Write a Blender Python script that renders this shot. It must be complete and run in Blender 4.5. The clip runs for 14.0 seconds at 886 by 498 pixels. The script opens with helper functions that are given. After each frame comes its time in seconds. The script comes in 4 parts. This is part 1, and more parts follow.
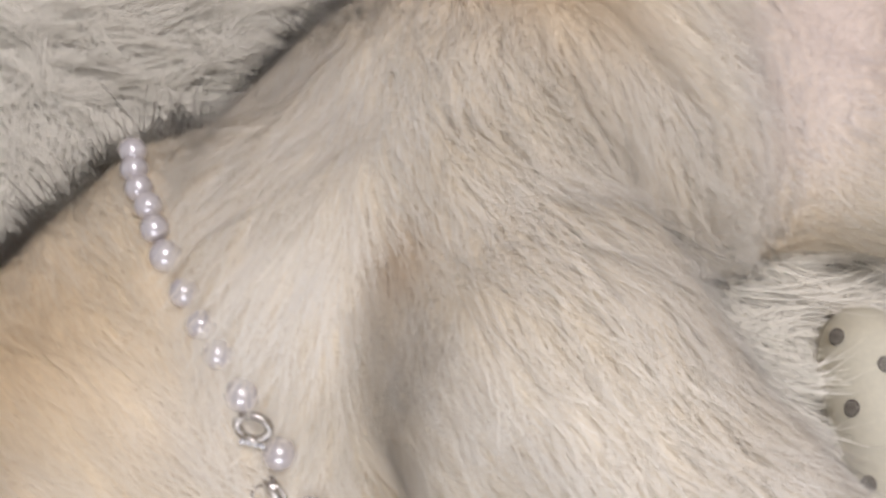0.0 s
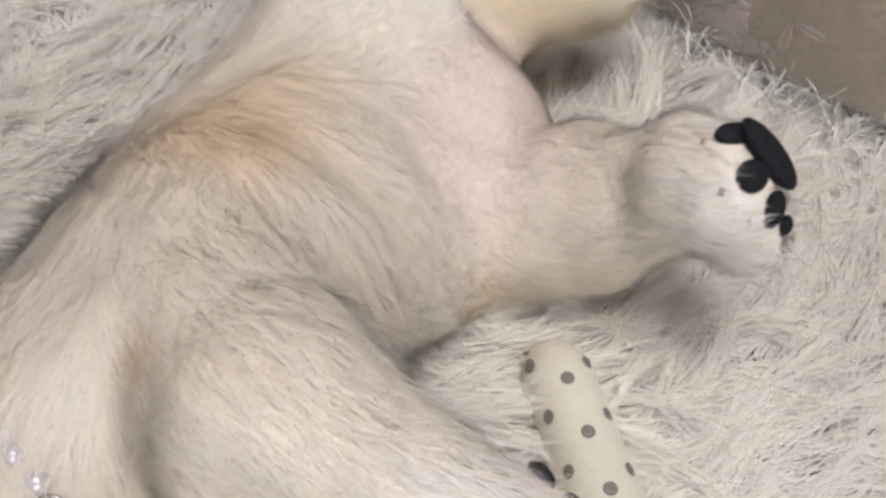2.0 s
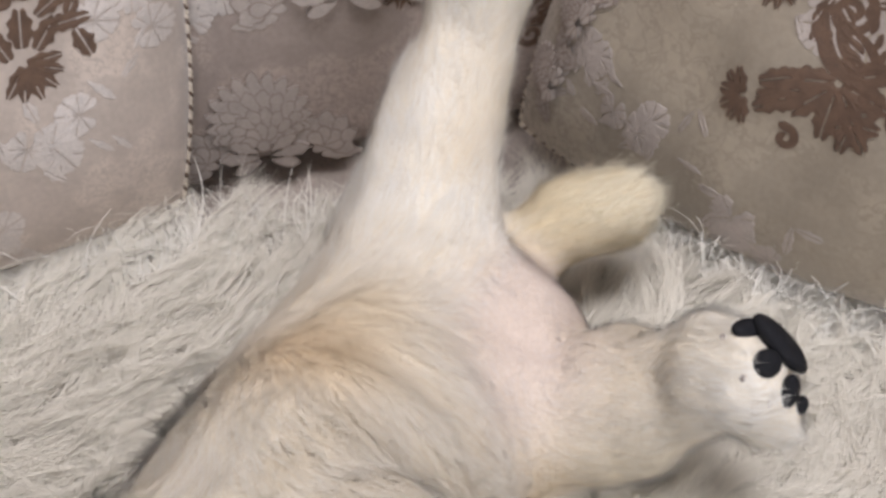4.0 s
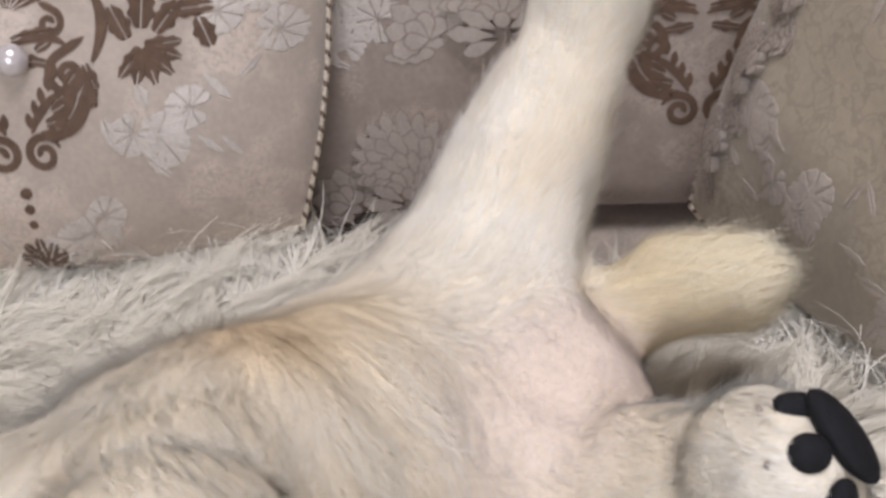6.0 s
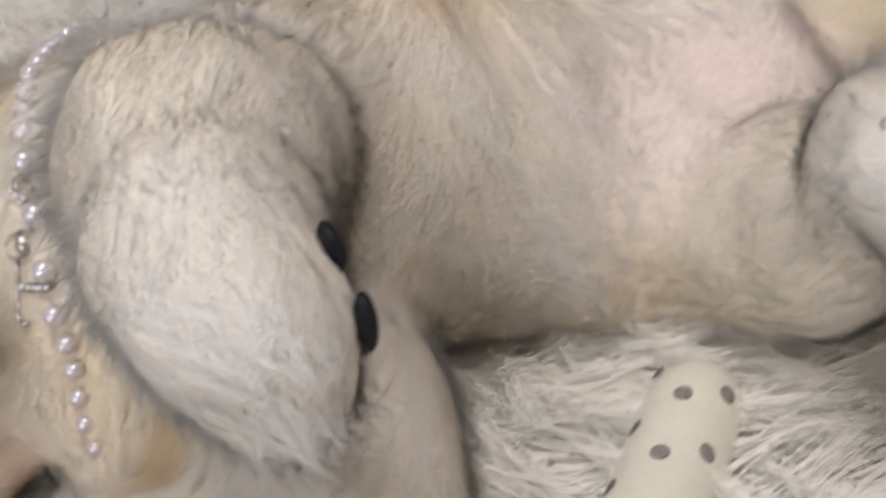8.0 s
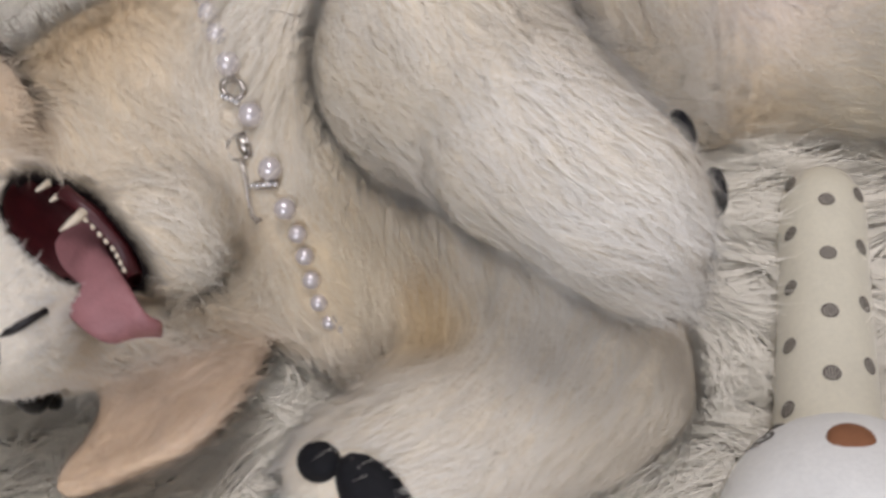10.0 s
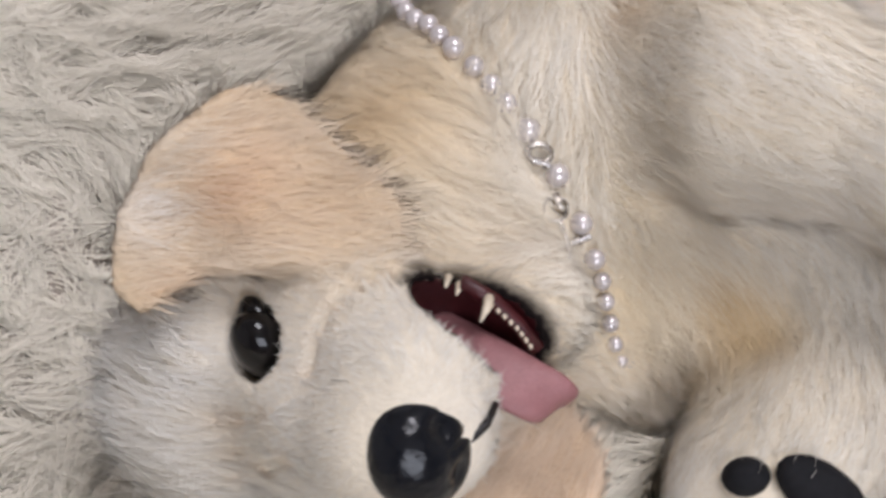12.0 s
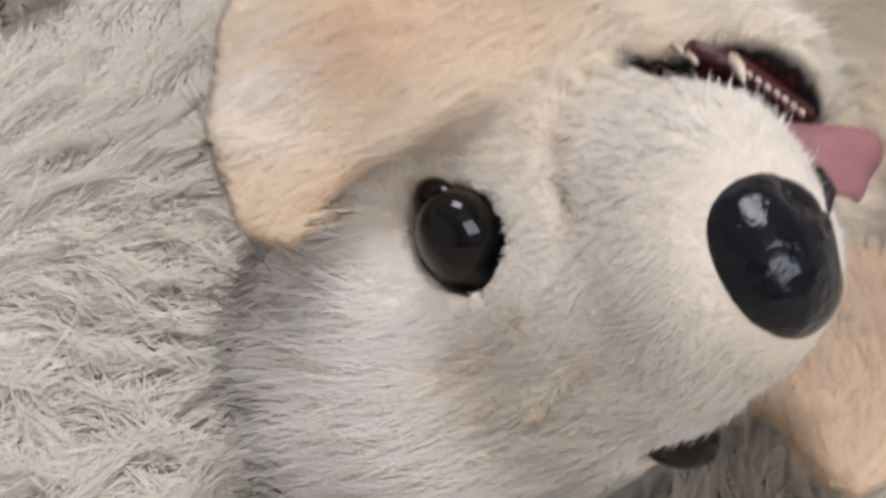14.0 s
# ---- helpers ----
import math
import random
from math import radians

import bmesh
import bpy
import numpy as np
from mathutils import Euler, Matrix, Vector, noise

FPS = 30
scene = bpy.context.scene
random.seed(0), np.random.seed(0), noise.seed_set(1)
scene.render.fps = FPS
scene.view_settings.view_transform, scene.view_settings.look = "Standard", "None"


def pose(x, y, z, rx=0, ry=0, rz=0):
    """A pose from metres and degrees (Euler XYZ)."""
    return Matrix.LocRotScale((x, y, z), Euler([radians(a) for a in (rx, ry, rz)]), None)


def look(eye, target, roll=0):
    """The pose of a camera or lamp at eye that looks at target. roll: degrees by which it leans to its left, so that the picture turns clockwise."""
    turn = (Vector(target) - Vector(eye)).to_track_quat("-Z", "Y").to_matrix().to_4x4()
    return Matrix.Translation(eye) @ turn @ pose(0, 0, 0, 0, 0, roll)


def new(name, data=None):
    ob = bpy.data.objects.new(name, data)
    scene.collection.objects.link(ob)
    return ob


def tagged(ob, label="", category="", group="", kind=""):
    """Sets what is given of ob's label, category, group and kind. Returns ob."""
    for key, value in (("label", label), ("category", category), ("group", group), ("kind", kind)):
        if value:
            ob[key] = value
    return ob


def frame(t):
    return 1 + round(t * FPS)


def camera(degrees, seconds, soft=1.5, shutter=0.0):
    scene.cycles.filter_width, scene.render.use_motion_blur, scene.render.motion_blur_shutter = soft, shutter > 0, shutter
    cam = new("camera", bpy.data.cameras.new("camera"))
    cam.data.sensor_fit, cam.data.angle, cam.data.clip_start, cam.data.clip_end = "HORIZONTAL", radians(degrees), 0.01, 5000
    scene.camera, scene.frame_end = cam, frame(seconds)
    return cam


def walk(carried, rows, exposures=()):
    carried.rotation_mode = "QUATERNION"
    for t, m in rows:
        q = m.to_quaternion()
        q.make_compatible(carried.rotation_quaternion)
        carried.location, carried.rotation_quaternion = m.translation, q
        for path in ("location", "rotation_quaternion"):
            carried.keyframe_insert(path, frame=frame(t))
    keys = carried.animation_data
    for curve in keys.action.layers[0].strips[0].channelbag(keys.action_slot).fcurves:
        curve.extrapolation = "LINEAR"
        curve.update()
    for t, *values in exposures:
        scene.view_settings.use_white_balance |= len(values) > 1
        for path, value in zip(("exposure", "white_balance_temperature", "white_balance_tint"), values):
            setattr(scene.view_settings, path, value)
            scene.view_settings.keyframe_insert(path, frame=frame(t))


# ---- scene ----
cam = camera(43.8, 14.0, soft=3.2, shutter=0.5)
PATH = [
    (0, (-0.1253, -0.2332, 0.4200), (-0.1227, -0.0352, 0.0724), 1.82),
    (0.5, (-0.1546, -0.2509, 0.4631), (-0.1146, -0.0421, 0.1243), 2.84),
    (1, (-0.1386, -0.2641, 0.4968), (-0.0739, -0.0403, 0.1717), 2.46),
    (1.5, (-0.0779, -0.2846, 0.4805), (-0.0078, -0.0584, 0.1581), 2.98),
    (2, (-0.0789, -0.3240, 0.5012), (-0.0207, -0.0847, 0.1860), 1.07),
    (2.5, (-0.0638, -0.3573, 0.5250), (-0.0132, -0.1001, 0.2229), -0.87),
    (3, (-0.1093, -0.3680, 0.5671), (-0.0426, -0.0947, 0.2827), -2.29),
    (3.2, (-0.1310, -0.3778, 0.5818), (-0.0586, -0.1003, 0.3029), -3.08),
    (5.3, (-0.0176, -0.3800, 0.4884), (-0.0176, -0.0523, 0.2589), -5.00),
    (5.5, (-0.0033, -0.3763, 0.4771), (-0.0164, -0.0432, 0.2560), -5.39),
    (6, (0.0529, -0.3576, 0.4163), (-0.0019, -0.0155, 0.2164), -5.80),
    (6.5, (0.1219, -0.3414, 0.3661), (0.0271, -0.0032, 0.1747), -4.98),
    (7, (0.1527, -0.3271, 0.3406), (0.0174, -0.0038, 0.1477), -4.09),
    (7.5, (0.1581, -0.3479, 0.3304), (-0.0077, -0.0497, 0.1217), -5.39),
    (8, (0.1490, -0.3523, 0.3133), (-0.0306, -0.0739, 0.0891), -10.32),
    (8.2, (0.1416, -0.3559, 0.3123), (-0.0416, -0.0882, 0.0783), -11.97),
    (10.3, (-0.0289, -0.4191, 0.3942), (-0.1030, -0.1613, 0.0975), -8.34),
    (10.5, (-0.0582, -0.4172, 0.4003), (-0.1155, -0.1573, 0.1016), -7.17),
    (11, (-0.1316, -0.4207, 0.4178), (-0.1492, -0.1610, 0.1141), -4.07),
    (11.5, (-0.2123, -0.4424, 0.4047), (-0.1978, -0.1661, 0.1158), -2.08),
    (12, (-0.2845, -0.4310, 0.4046), (-0.2205, -0.1601, 0.1173), 2.26),
    (12.5, (-0.3454, -0.4359, 0.3955), (-0.2449, -0.1555, 0.1286), 1.66),
    (13, (-0.3966, -0.4399, 0.3847), (-0.2628, -0.1416, 0.1542), -0.88),
    (13.5, (-0.4153, -0.4153, 0.3176), (-0.2631, -0.1206, 0.0939), -5.10),
    (14, (-0.3800, -0.3743, 0.2601), (-0.2513, -0.0798, 0.0219), -13.33),
]
EXPOSURES = [(0.0, -0.38), (0.5, -0.36), (1.5, -0.3), (3.2, -0.2), (5.5, -0.17), (6.5, -0.17), (7.0, -0.18), (7.5, -0.24), (8.2, -0.42), (10.3, -0.6), (11.5, -0.46), (12.5, -0.24), (13.0, -0.2), (14.0, -0.28)]
walk(cam, [(t, look(eye, target, roll)) for t, eye, target, roll in PATH], EXPOSURES)

# ---------------------------------------------------------------- light
world = bpy.data.worlds.new("world")
scene.world = world
world.use_nodes = True
sky = world.node_tree.nodes.new("ShaderNodeTexSky")
sky.sky_type, sky.sun_disc = "NISHITA", False
sky.sun_elevation, sky.sun_rotation = radians(38), radians(200)
back = world.node_tree.nodes["Background"]
back.inputs["Strength"].default_value = 0.12
world.node_tree.links.new(sky.outputs[0], back.inputs["Color"])


def lamp(name, m, size, watts, colour):
    data = bpy.data.lights.new(name, "AREA")
    data.shape, data.size, data.size_y, data.energy, data.color = "RECTANGLE", size[0], size[1], watts, colour
    ob = new(name, data)
    ob.matrix_world = m
    return ob


# daylight in the window's opening, and the ceiling lamp
lamp("window_light", look((0.1, -3.02, 1.15), (0.0, 0.0, 0.1)), (1.7, 1.4), 50, (0.875, 0.895, 1.0))
lamp("ceiling_light_glow", look((0.22, -0.35, 2.02), (-0.05, 0.0, 0.0)), (0.8, 0.8), 30, (0.94, 0.925, 1.0))


# ---------------------------------------------------------------- materials
def material(name, colour, rough=0.6, vary=0.12, scale=40.0, bump=0.0, bump_scale=200.0, metal=0.0, coat=0.0, sheen=0.0, specular=0.5):
    mat = bpy.data.materials.new(name)
    mat.use_nodes = True
    nt = mat.node_tree
    n, l = nt.nodes, nt.links
    b = n["Principled BSDF"]
    b.inputs["Roughness"].default_value, b.inputs["Metallic"].default_value = rough, metal
    b.inputs["Coat Weight"].default_value, b.inputs["Sheen Weight"].default_value = coat, sheen
    b.inputs["Specular IOR Level"].default_value = specular
    co = n.new("ShaderNodeTexCoord")
    big, small = n.new("ShaderNodeTexNoise"), n.new("ShaderNodeTexNoise")
    big.inputs["Scale"].default_value, small.inputs["Scale"].default_value = scale, scale * 9
    big.inputs["Detail"].default_value = 4
    mix = n.new("ShaderNodeMath")
    mix.operation = "ADD"
    ramp = n.new("ShaderNodeMapRange")
    ramp.inputs["From Min"].default_value, ramp.inputs["From Max"].default_value = 0.7, 1.3
    ramp.inputs["To Min"].default_value, ramp.inputs["To Max"].default_value = 1 - vary, 1 + vary
    mul = n.new("ShaderNodeVectorMath")
    mul.operation = "SCALE"
    mul.inputs[0].default_value = colour
    for tex, k in ((big, 0), (small, 1)):
        l.new(co.outputs["Object"], tex.inputs["Vector"])
        l.new(tex.outputs["Fac"], mix.inputs[k])
    l.new(mix.outputs[0], ramp.inputs["Value"])
    l.new(ramp.outputs[0], mul.inputs["Scale"])
    l.new(mul.outputs[0], b.inputs["Base Color"])
    if bump:
        tex, bmp = n.new("ShaderNodeTexNoise"), n.new("ShaderNodeBump")
        tex.inputs["Scale"].default_value = bump_scale
        tex.inputs["Detail"].default_value = 3
        bmp.inputs["Strength"].default_value, bmp.inputs["Distance"].default_value = bump, 0.001
        l.new(co.outputs["Object"], tex.inputs["Vector"])
        l.new(tex.outputs["Fac"], bmp.inputs["Height"])
        l.new(bmp.outputs[0], b.inputs["Normal"])
    return mat


def fur_material(name, thin, own):
    """Fibres in the colour of the coat at their roots, each a little lighter or darker than the next."""
    mat = bpy.data.materials.new(name)
    mat.use_nodes = True
    n, l = mat.node_tree.nodes, mat.node_tree.links
    n.remove(n["Principled BSDF"])
    coat, geo, ramp = n.new("ShaderNodeAttribute"), n.new("ShaderNodeNewGeometry"), n.new("ShaderNodeMapRange")
    coat.attribute_name = "coat"
    ramp.inputs["To Min"].default_value, ramp.inputs["To Max"].default_value = 0.95, 1.04
    mul = n.new("ShaderNodeVectorMath")
    mul.operation = "SCALE"
    diff, trans, mix = n.new("ShaderNodeBsdfDiffuse"), n.new("ShaderNodeBsdfTranslucent"), n.new("ShaderNodeMixShader")
    mix.inputs[0].default_value = thin
    l.new(geo.outputs["Random Per Island"], ramp.inputs["Value"])
    l.new(coat.outputs["Color"], mul.inputs[0])
    l.new(ramp.outputs[0], mul.inputs["Scale"])
    # a fibre in a dense coat takes light mostly as the coat's own surface does
    lie, soft, one = n.new("ShaderNodeAttribute"), n.new("ShaderNodeMix"), n.new("ShaderNodeVectorMath")
    lie.attribute_name, soft.data_type, one.operation = "lie", "VECTOR", "NORMALIZE"
    soft.inputs["Factor"].default_value = own
    l.new(lie.outputs["Vector"], soft.inputs[4])
    l.new(geo.outputs["Normal"], soft.inputs[5])
    l.new(soft.outputs[1], one.inputs[0])
    for s, k in ((diff, 1), (trans, 2)):
        l.new(mul.outputs[0], s.inputs["Color"])
        l.new(one.outputs[0], s.inputs["Normal"])
        l.new(s.outputs[0], mix.inputs[k])
    l.new(mix.outputs[0], n["Material Output"].inputs["Surface"])
    return mat


def coat_skin(name):
    """The woven backing from which the fibres grow."""
    mat = bpy.data.materials.new(name)
    mat.use_nodes = True
    n, l = mat.node_tree.nodes, mat.node_tree.links
    b = n["Principled BSDF"]
    b.inputs["Roughness"].default_value, b.inputs["Specular IOR Level"].default_value = 0.95, 0.1
    coat, tex, ramp, mul = n.new("ShaderNodeAttribute"), n.new("ShaderNodeTexNoise"), n.new("ShaderNodeMapRange"), n.new("ShaderNodeVectorMath")
    coat.attribute_name, mul.operation = "coat", "SCALE"
    tex.inputs["Scale"].default_value = 160
    ramp.inputs["To Min"].default_value, ramp.inputs["To Max"].default_value = 0.8, 1.05
    bmp = n.new("ShaderNodeBump")
    bmp.inputs["Strength"].default_value, bmp.inputs["Distance"].default_value = 0.5, 0.002
    l.new(tex.outputs["Fac"], ramp.inputs["Value"])
    l.new(coat.outputs["Color"], mul.inputs[0])
    l.new(ramp.outputs[0], mul.inputs["Scale"])
    l.new(mul.outputs[0], b.inputs["Base Color"])
    l.new(tex.outputs["Fac"], bmp.inputs["Height"])
    l.new(bmp.outputs[0], b.inputs["Normal"])
    return mat


FUR = fur_material("plush_fibre", 0.03, 0.14)
SKIN = coat_skin("plush_backing")
PILE = fur_material("rug_fibre", 0.04, 0.10)
RUG = coat_skin("rug_backing")
BLACK_PAD = material("black_felt", (0.008, 0.008, 0.010), 0.75, 0.3, 300, 0.3, 900, specular=0.25)
EYE = material("black_glass_eye", (0.003, 0.0025, 0.003), 0.05, 0.0, coat=0.15, specular=0.3)
NOSE = material("black_glossy_nose", (0.004, 0.005, 0.008), 0.13, 0.3, 90, 1.0, 190, coat=0.1, specular=0.3)
LIP = material("black_lip", (0.010, 0.007, 0.008), 0.5, 0.2, 200)
MOUTH = material("dark_red_mouth", (0.06, 0.010, 0.012), 0.4, 0.3, 120, 0.2, 400)
TONGUE = material("pink_tongue", (0.33, 0.145, 0.15), 0.5, 0.12, 150, 0.4, 700)
TOOTH = material("ivory_tooth", (0.72, 0.62, 0.48), 0.3, 0.1, 150)
CLAW = material("grey_claw", (0.30, 0.25, 0.22), 0.5, 0.2, 300)
PEARL = material("pearl", (0.66, 0.61, 0.61), 0.20, 0.03, 100, metal=0.35, coat=0.8)
SILVER = material("silver_metal", (0.46, 0.42, 0.38), 0.22, 0.3, 500, metal=1.0)
STRASS = material("clear_stone", (0.8, 0.8, 0.82), 0.05, 0.05, 300, metal=0.6)
CREAM = material("cream_plush", (0.72, 0.67, 0.53), 0.85, 0.05, 60, 0.25, 1200, sheen=0.3)
WHITE_PLUSH = material("white_plush", (0.82, 0.81, 0.77), 0.85, 0.05, 60, 0.25, 1200, sheen=0.3)
GREY_SPOT = material("grey_print", (0.36, 0.33, 0.28), 0.85, 0.1, 300)
DARK_SPOT = material("dark_brown_print", (0.07, 0.05, 0.042), 0.85, 0.1, 300)
BROWN = material("brown_felt", (0.24, 0.10, 0.045), 0.9, 0.1, 200, 0.3, 900)
PEACH = material("peach_plush", (0.75, 0.46, 0.30), 0.85, 0.06, 80, 0.25, 1200)
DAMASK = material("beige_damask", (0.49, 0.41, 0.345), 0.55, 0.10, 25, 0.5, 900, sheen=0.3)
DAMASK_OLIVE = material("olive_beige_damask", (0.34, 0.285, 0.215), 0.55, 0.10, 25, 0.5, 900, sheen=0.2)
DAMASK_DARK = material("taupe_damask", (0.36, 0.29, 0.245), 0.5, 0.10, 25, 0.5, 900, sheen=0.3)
WEAVE = material("brown_velvet_motif", (0.115, 0.066, 0.040), 0.7, 0.3, 120, 0.8, 700, sheen=0.1)
SATIN_EDGE = material("taupe_outline_thread", (0.25, 0.195, 0.16), 0.6, 0.15, 200, 0.4, 900)
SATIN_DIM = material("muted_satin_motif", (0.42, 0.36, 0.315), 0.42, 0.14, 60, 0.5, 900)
SATIN = material("pale_satin_motif", (0.56, 0.50, 0.45), 0.42, 0.14, 60, 0.5, 900)


def satin_figure(mat, scale, light):
    """Tone-on-tone woven figures with a silkier face than the ground, and fine ribs of thread."""
    n, l = mat.node_tree.nodes, mat.node_tree.links
    b = n["Principled BSDF"]
    co = n.new("ShaderNodeTexCoord")
    warp, cells, ramp = n.new("ShaderNodeTexNoise"), n.new("ShaderNodeTexVoronoi"), n.new("ShaderNodeMapRange")
    warp.inputs["Scale"].default_value, warp.inputs["Detail"].default_value = scale * 0.7, 4.0
    bend = n.new("ShaderNodeMix")
    bend.data_type = "VECTOR"
    bend.inputs["Factor"].default_value = 0.10
    l.new(co.outputs["Object"], warp.inputs["Vector"])
    l.new(co.outputs["Object"], bend.inputs[4])
    l.new(warp.outputs["Color"], bend.inputs[5])
    cells.feature = "DISTANCE_TO_EDGE"
    cells.inputs["Scale"].default_value = scale
    l.new(bend.outputs[1], cells.inputs["Vector"])
    ramp.inputs["From Min"].default_value, ramp.inputs["From Max"].default_value = 0.05, 0.075
    l.new(cells.outputs["Distance"], ramp.inputs["Value"])
    patch, gate, both = n.new("ShaderNodeTexNoise"), n.new("ShaderNodeMapRange"), n.new("ShaderNodeMath")
    patch.inputs["Scale"].default_value = scale * 0.22
    gate.inputs["From Min"].default_value, gate.inputs["From Max"].default_value = 0.47, 0.53
    both.operation = "MULTIPLY"
    l.new(co.outputs["Object"], patch.inputs["Vector"])
    l.new(patch.outputs["Fac"], gate.inputs["Value"])
    l.new(ramp.outputs[0], both.inputs[0])
    l.new(gate.outputs[0], both.inputs[1])
    old = b.inputs["Base Color"].links[0].from_socket if b.inputs["Base Color"].links else None
    if old is None:
        return
    tone, grow = n.new("ShaderNodeVectorMath"), n.new("ShaderNodeMapRange")
    tone.operation = "SCALE"
    grow.inputs["To Min"].default_value, grow.inputs["To Max"].default_value = 0.93, light
    l.new(both.outputs[0], grow.inputs["Value"])
    l.new(old, tone.inputs[0])
    l.new(grow.outputs[0], tone.inputs["Scale"])
    l.new(tone.outputs[0], b.inputs["Base Color"])
    gloss = n.new("ShaderNodeMapRange")
    gloss.inputs["To Min"].default_value, gloss.inputs["To Max"].default_value = 0.62, 0.36
    l.new(both.outputs[0], gloss.inputs["Value"])
    l.new(gloss.outputs[0], b.inputs["Roughness"])


satin_figure(DAMASK, 70, 1.15)
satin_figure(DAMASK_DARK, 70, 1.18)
satin_figure(DAMASK_OLIVE, 45, 1.10)
ROPE = material("twisted_cord", (0.60, 0.52, 0.42), 0.5, 0.2, 300)
ROPE_DARK = material("twisted_cord_dark", (0.13, 0.085, 0.06), 0.6, 0.2, 300)
PAINT = material("wall_paint", (0.80, 0.79, 0.78), 0.9, 0.04, 3, 0.1, 60)
WOOD = material("floor_wood", (0.26, 0.17, 0.10), 0.5, 0.2, 6)
FRAME_WHITE = material("window_paint", (0.8, 0.8, 0.78), 0.5, 0.04, 8)


# ---------------------------------------------------------------- mesh helpers
def mesh_object(name, verts, faces, mats, parent=None, smooth=True):
    me = bpy.data.meshes.new(name)
    me.from_pydata([tuple(v) for v in verts], [], [tuple(f) for f in faces])
    for m in mats:
        me.materials.append(m)
    me.polygons.foreach_set("use_smooth", [smooth] * len(me.polygons))
    ob = new(name, me)
    ob.parent = parent
    return ob


def part(name, bm, mat, parent=None, label="", smooth=True):
    me = bpy.data.meshes.new(name)
    bm.to_mesh(me)
    bm.free()
    me.materials.append(mat)
    me.polygons.foreach_set("use_smooth", [smooth] * len(me.polygons))
    ob = new(name, me)
    ob.parent = parent
    return tagged(ob, label)


def box(x0, x1, y0, y1, z0, z1, bevel=0.0):
    bm = bmesh.new()
    bmesh.ops.create_cube(bm, size=1.0)
    for v in bm.verts:
        v.co = Vector(((x0 + x1) / 2 + v.co.x * (x1 - x0), (y0 + y1) / 2 + v.co.y * (y1 - y0), (z0 + z1) / 2 + v.co.z * (z1 - z0)))
    if bevel:
        bmesh.ops.bevel(bm, geom=bm.edges[:], offset=bevel, segments=5, affect="EDGES", profile=0.5)
    return bm


def unit(v):
    v = np.asarray(v, float)
    return v / (np.linalg.norm(v, axis=-1, keepdims=True) + 1e-12)


def tube_mesh(path, radius, sides=8, closed=False):
    """Vertices and faces of a round tube along a path; radius may vary along it."""
    path = np.asarray(path, float)
    k = len(path)
    rad = np.broadcast_to(radius, (k,))
    way = unit(np.gradient(path, axis=0) if not closed else np.roll(path, -1, 0) - np.roll(path, 1, 0))
    side = unit(np.cross(way, (0.31, 0.52, 0.79)))
    up = np.cross(way, side)
    ang = np.linspace(0, 2 * np.pi, sides, endpoint=False)
    ring = path[:, None] + rad[:, None, None] * (np.cos(ang)[None, :, None] * side[:, None] + np.sin(ang)[None, :, None] * up[:, None])
    verts = ring.reshape(-1, 3)
    faces = []
    for a in range(k if closed else k - 1):
        b = (a + 1) % k
        faces += [(a * sides + s, a * sides + (s + 1) % sides, b * sides + (s + 1) % sides, b * sides + s) for s in range(sides)]
    if not closed:
        faces += [tuple(range(sides))[::-1], tuple((k - 1) * sides + s for s in range(sides))]
    return verts, faces


def ball_mesh(centre, axes, rings=10, sides=16):
    """An ellipsoid with the three given half axes."""
    axes = np.asarray(axes, float)
    verts, faces = [], []
    for r in range(rings + 1):
        th = np.pi * r / rings
        for s in range(sides):
            ph = 2 * np.pi * s / sides
            verts.append(np.asarray(centre) + axes[0] * np.sin(th) * np.cos(ph) + axes[1] * np.sin(th) * np.sin(ph) + axes[2] * np.cos(th))
    for r in range(rings):
        for s in range(sides):
            t = (s + 1) % sides
            faces.append((r * sides + s, (r + 1) * sides + s, (r + 1) * sides + t, r * sides + t))
    return np.array(verts), faces


# ---------------------------------------------------------------- room
room = [
    ("floor", (-2.6, 2.6, -3.2, 1.2, -0.5, -0.42), WOOD),
    ("ceiling", (-2.6, 2.6, -3.2, 1.2, 2.1, 2.2), PAINT),
    ("wall_north", (-2.6, 2.6, 1.1, 1.2, -0.42, 2.1), PAINT),
    ("wall_west", (-2.6, -2.5, -3.1, 1.1, -0.42, 2.1), PAINT),
    ("wall_east", (2.5, 2.6, -3.1, 1.1, -0.42, 2.1), PAINT),
]
for name, size, mat in room:
    tagged(part(name, box(*size), mat, smooth=False), "plain " + mat.name.replace("_", " ") + " closing the room", kind="structure")
bm = bmesh.new()
for x0, x1, z0, z1 in ((-2.6, -0.8, -0.42, 2.1), (1.0, 2.6, -0.42, 2.1), (-0.8, 1.0, -0.42, 0.42), (-0.8, 1.0, 1.9, 2.1)):
    piece = box(x0, x1, -3.2, -3.1, z0, z1)
    tmp = bpy.data.meshes.new("tmp")
    piece.to_mesh(tmp)
    piece.free()
    bm.from_mesh(tmp)
    bpy.data.meshes.remove(tmp)
tagged(part("wall_south", bm, PAINT, smooth=False), "plain painted wall with a window opening", kind="structure")
win = tagged(new("window_1"), "white painted window frame in the wall", kind="structure")
for x0, x1, z0, z1 in ((-0.8, -0.74, 0.42, 1.9), (0.94, 1.0, 0.42, 1.9), (-0.74, 0.94, 0.42, 0.48), (-0.74, 0.94, 1.84, 1.9), (0.07, 0.13, 0.48, 1.84)):
    part("window_frame", box(x0, x1, -3.18, -3.12, z0, z1, 0.006), FRAME_WHITE, win, smooth=False)

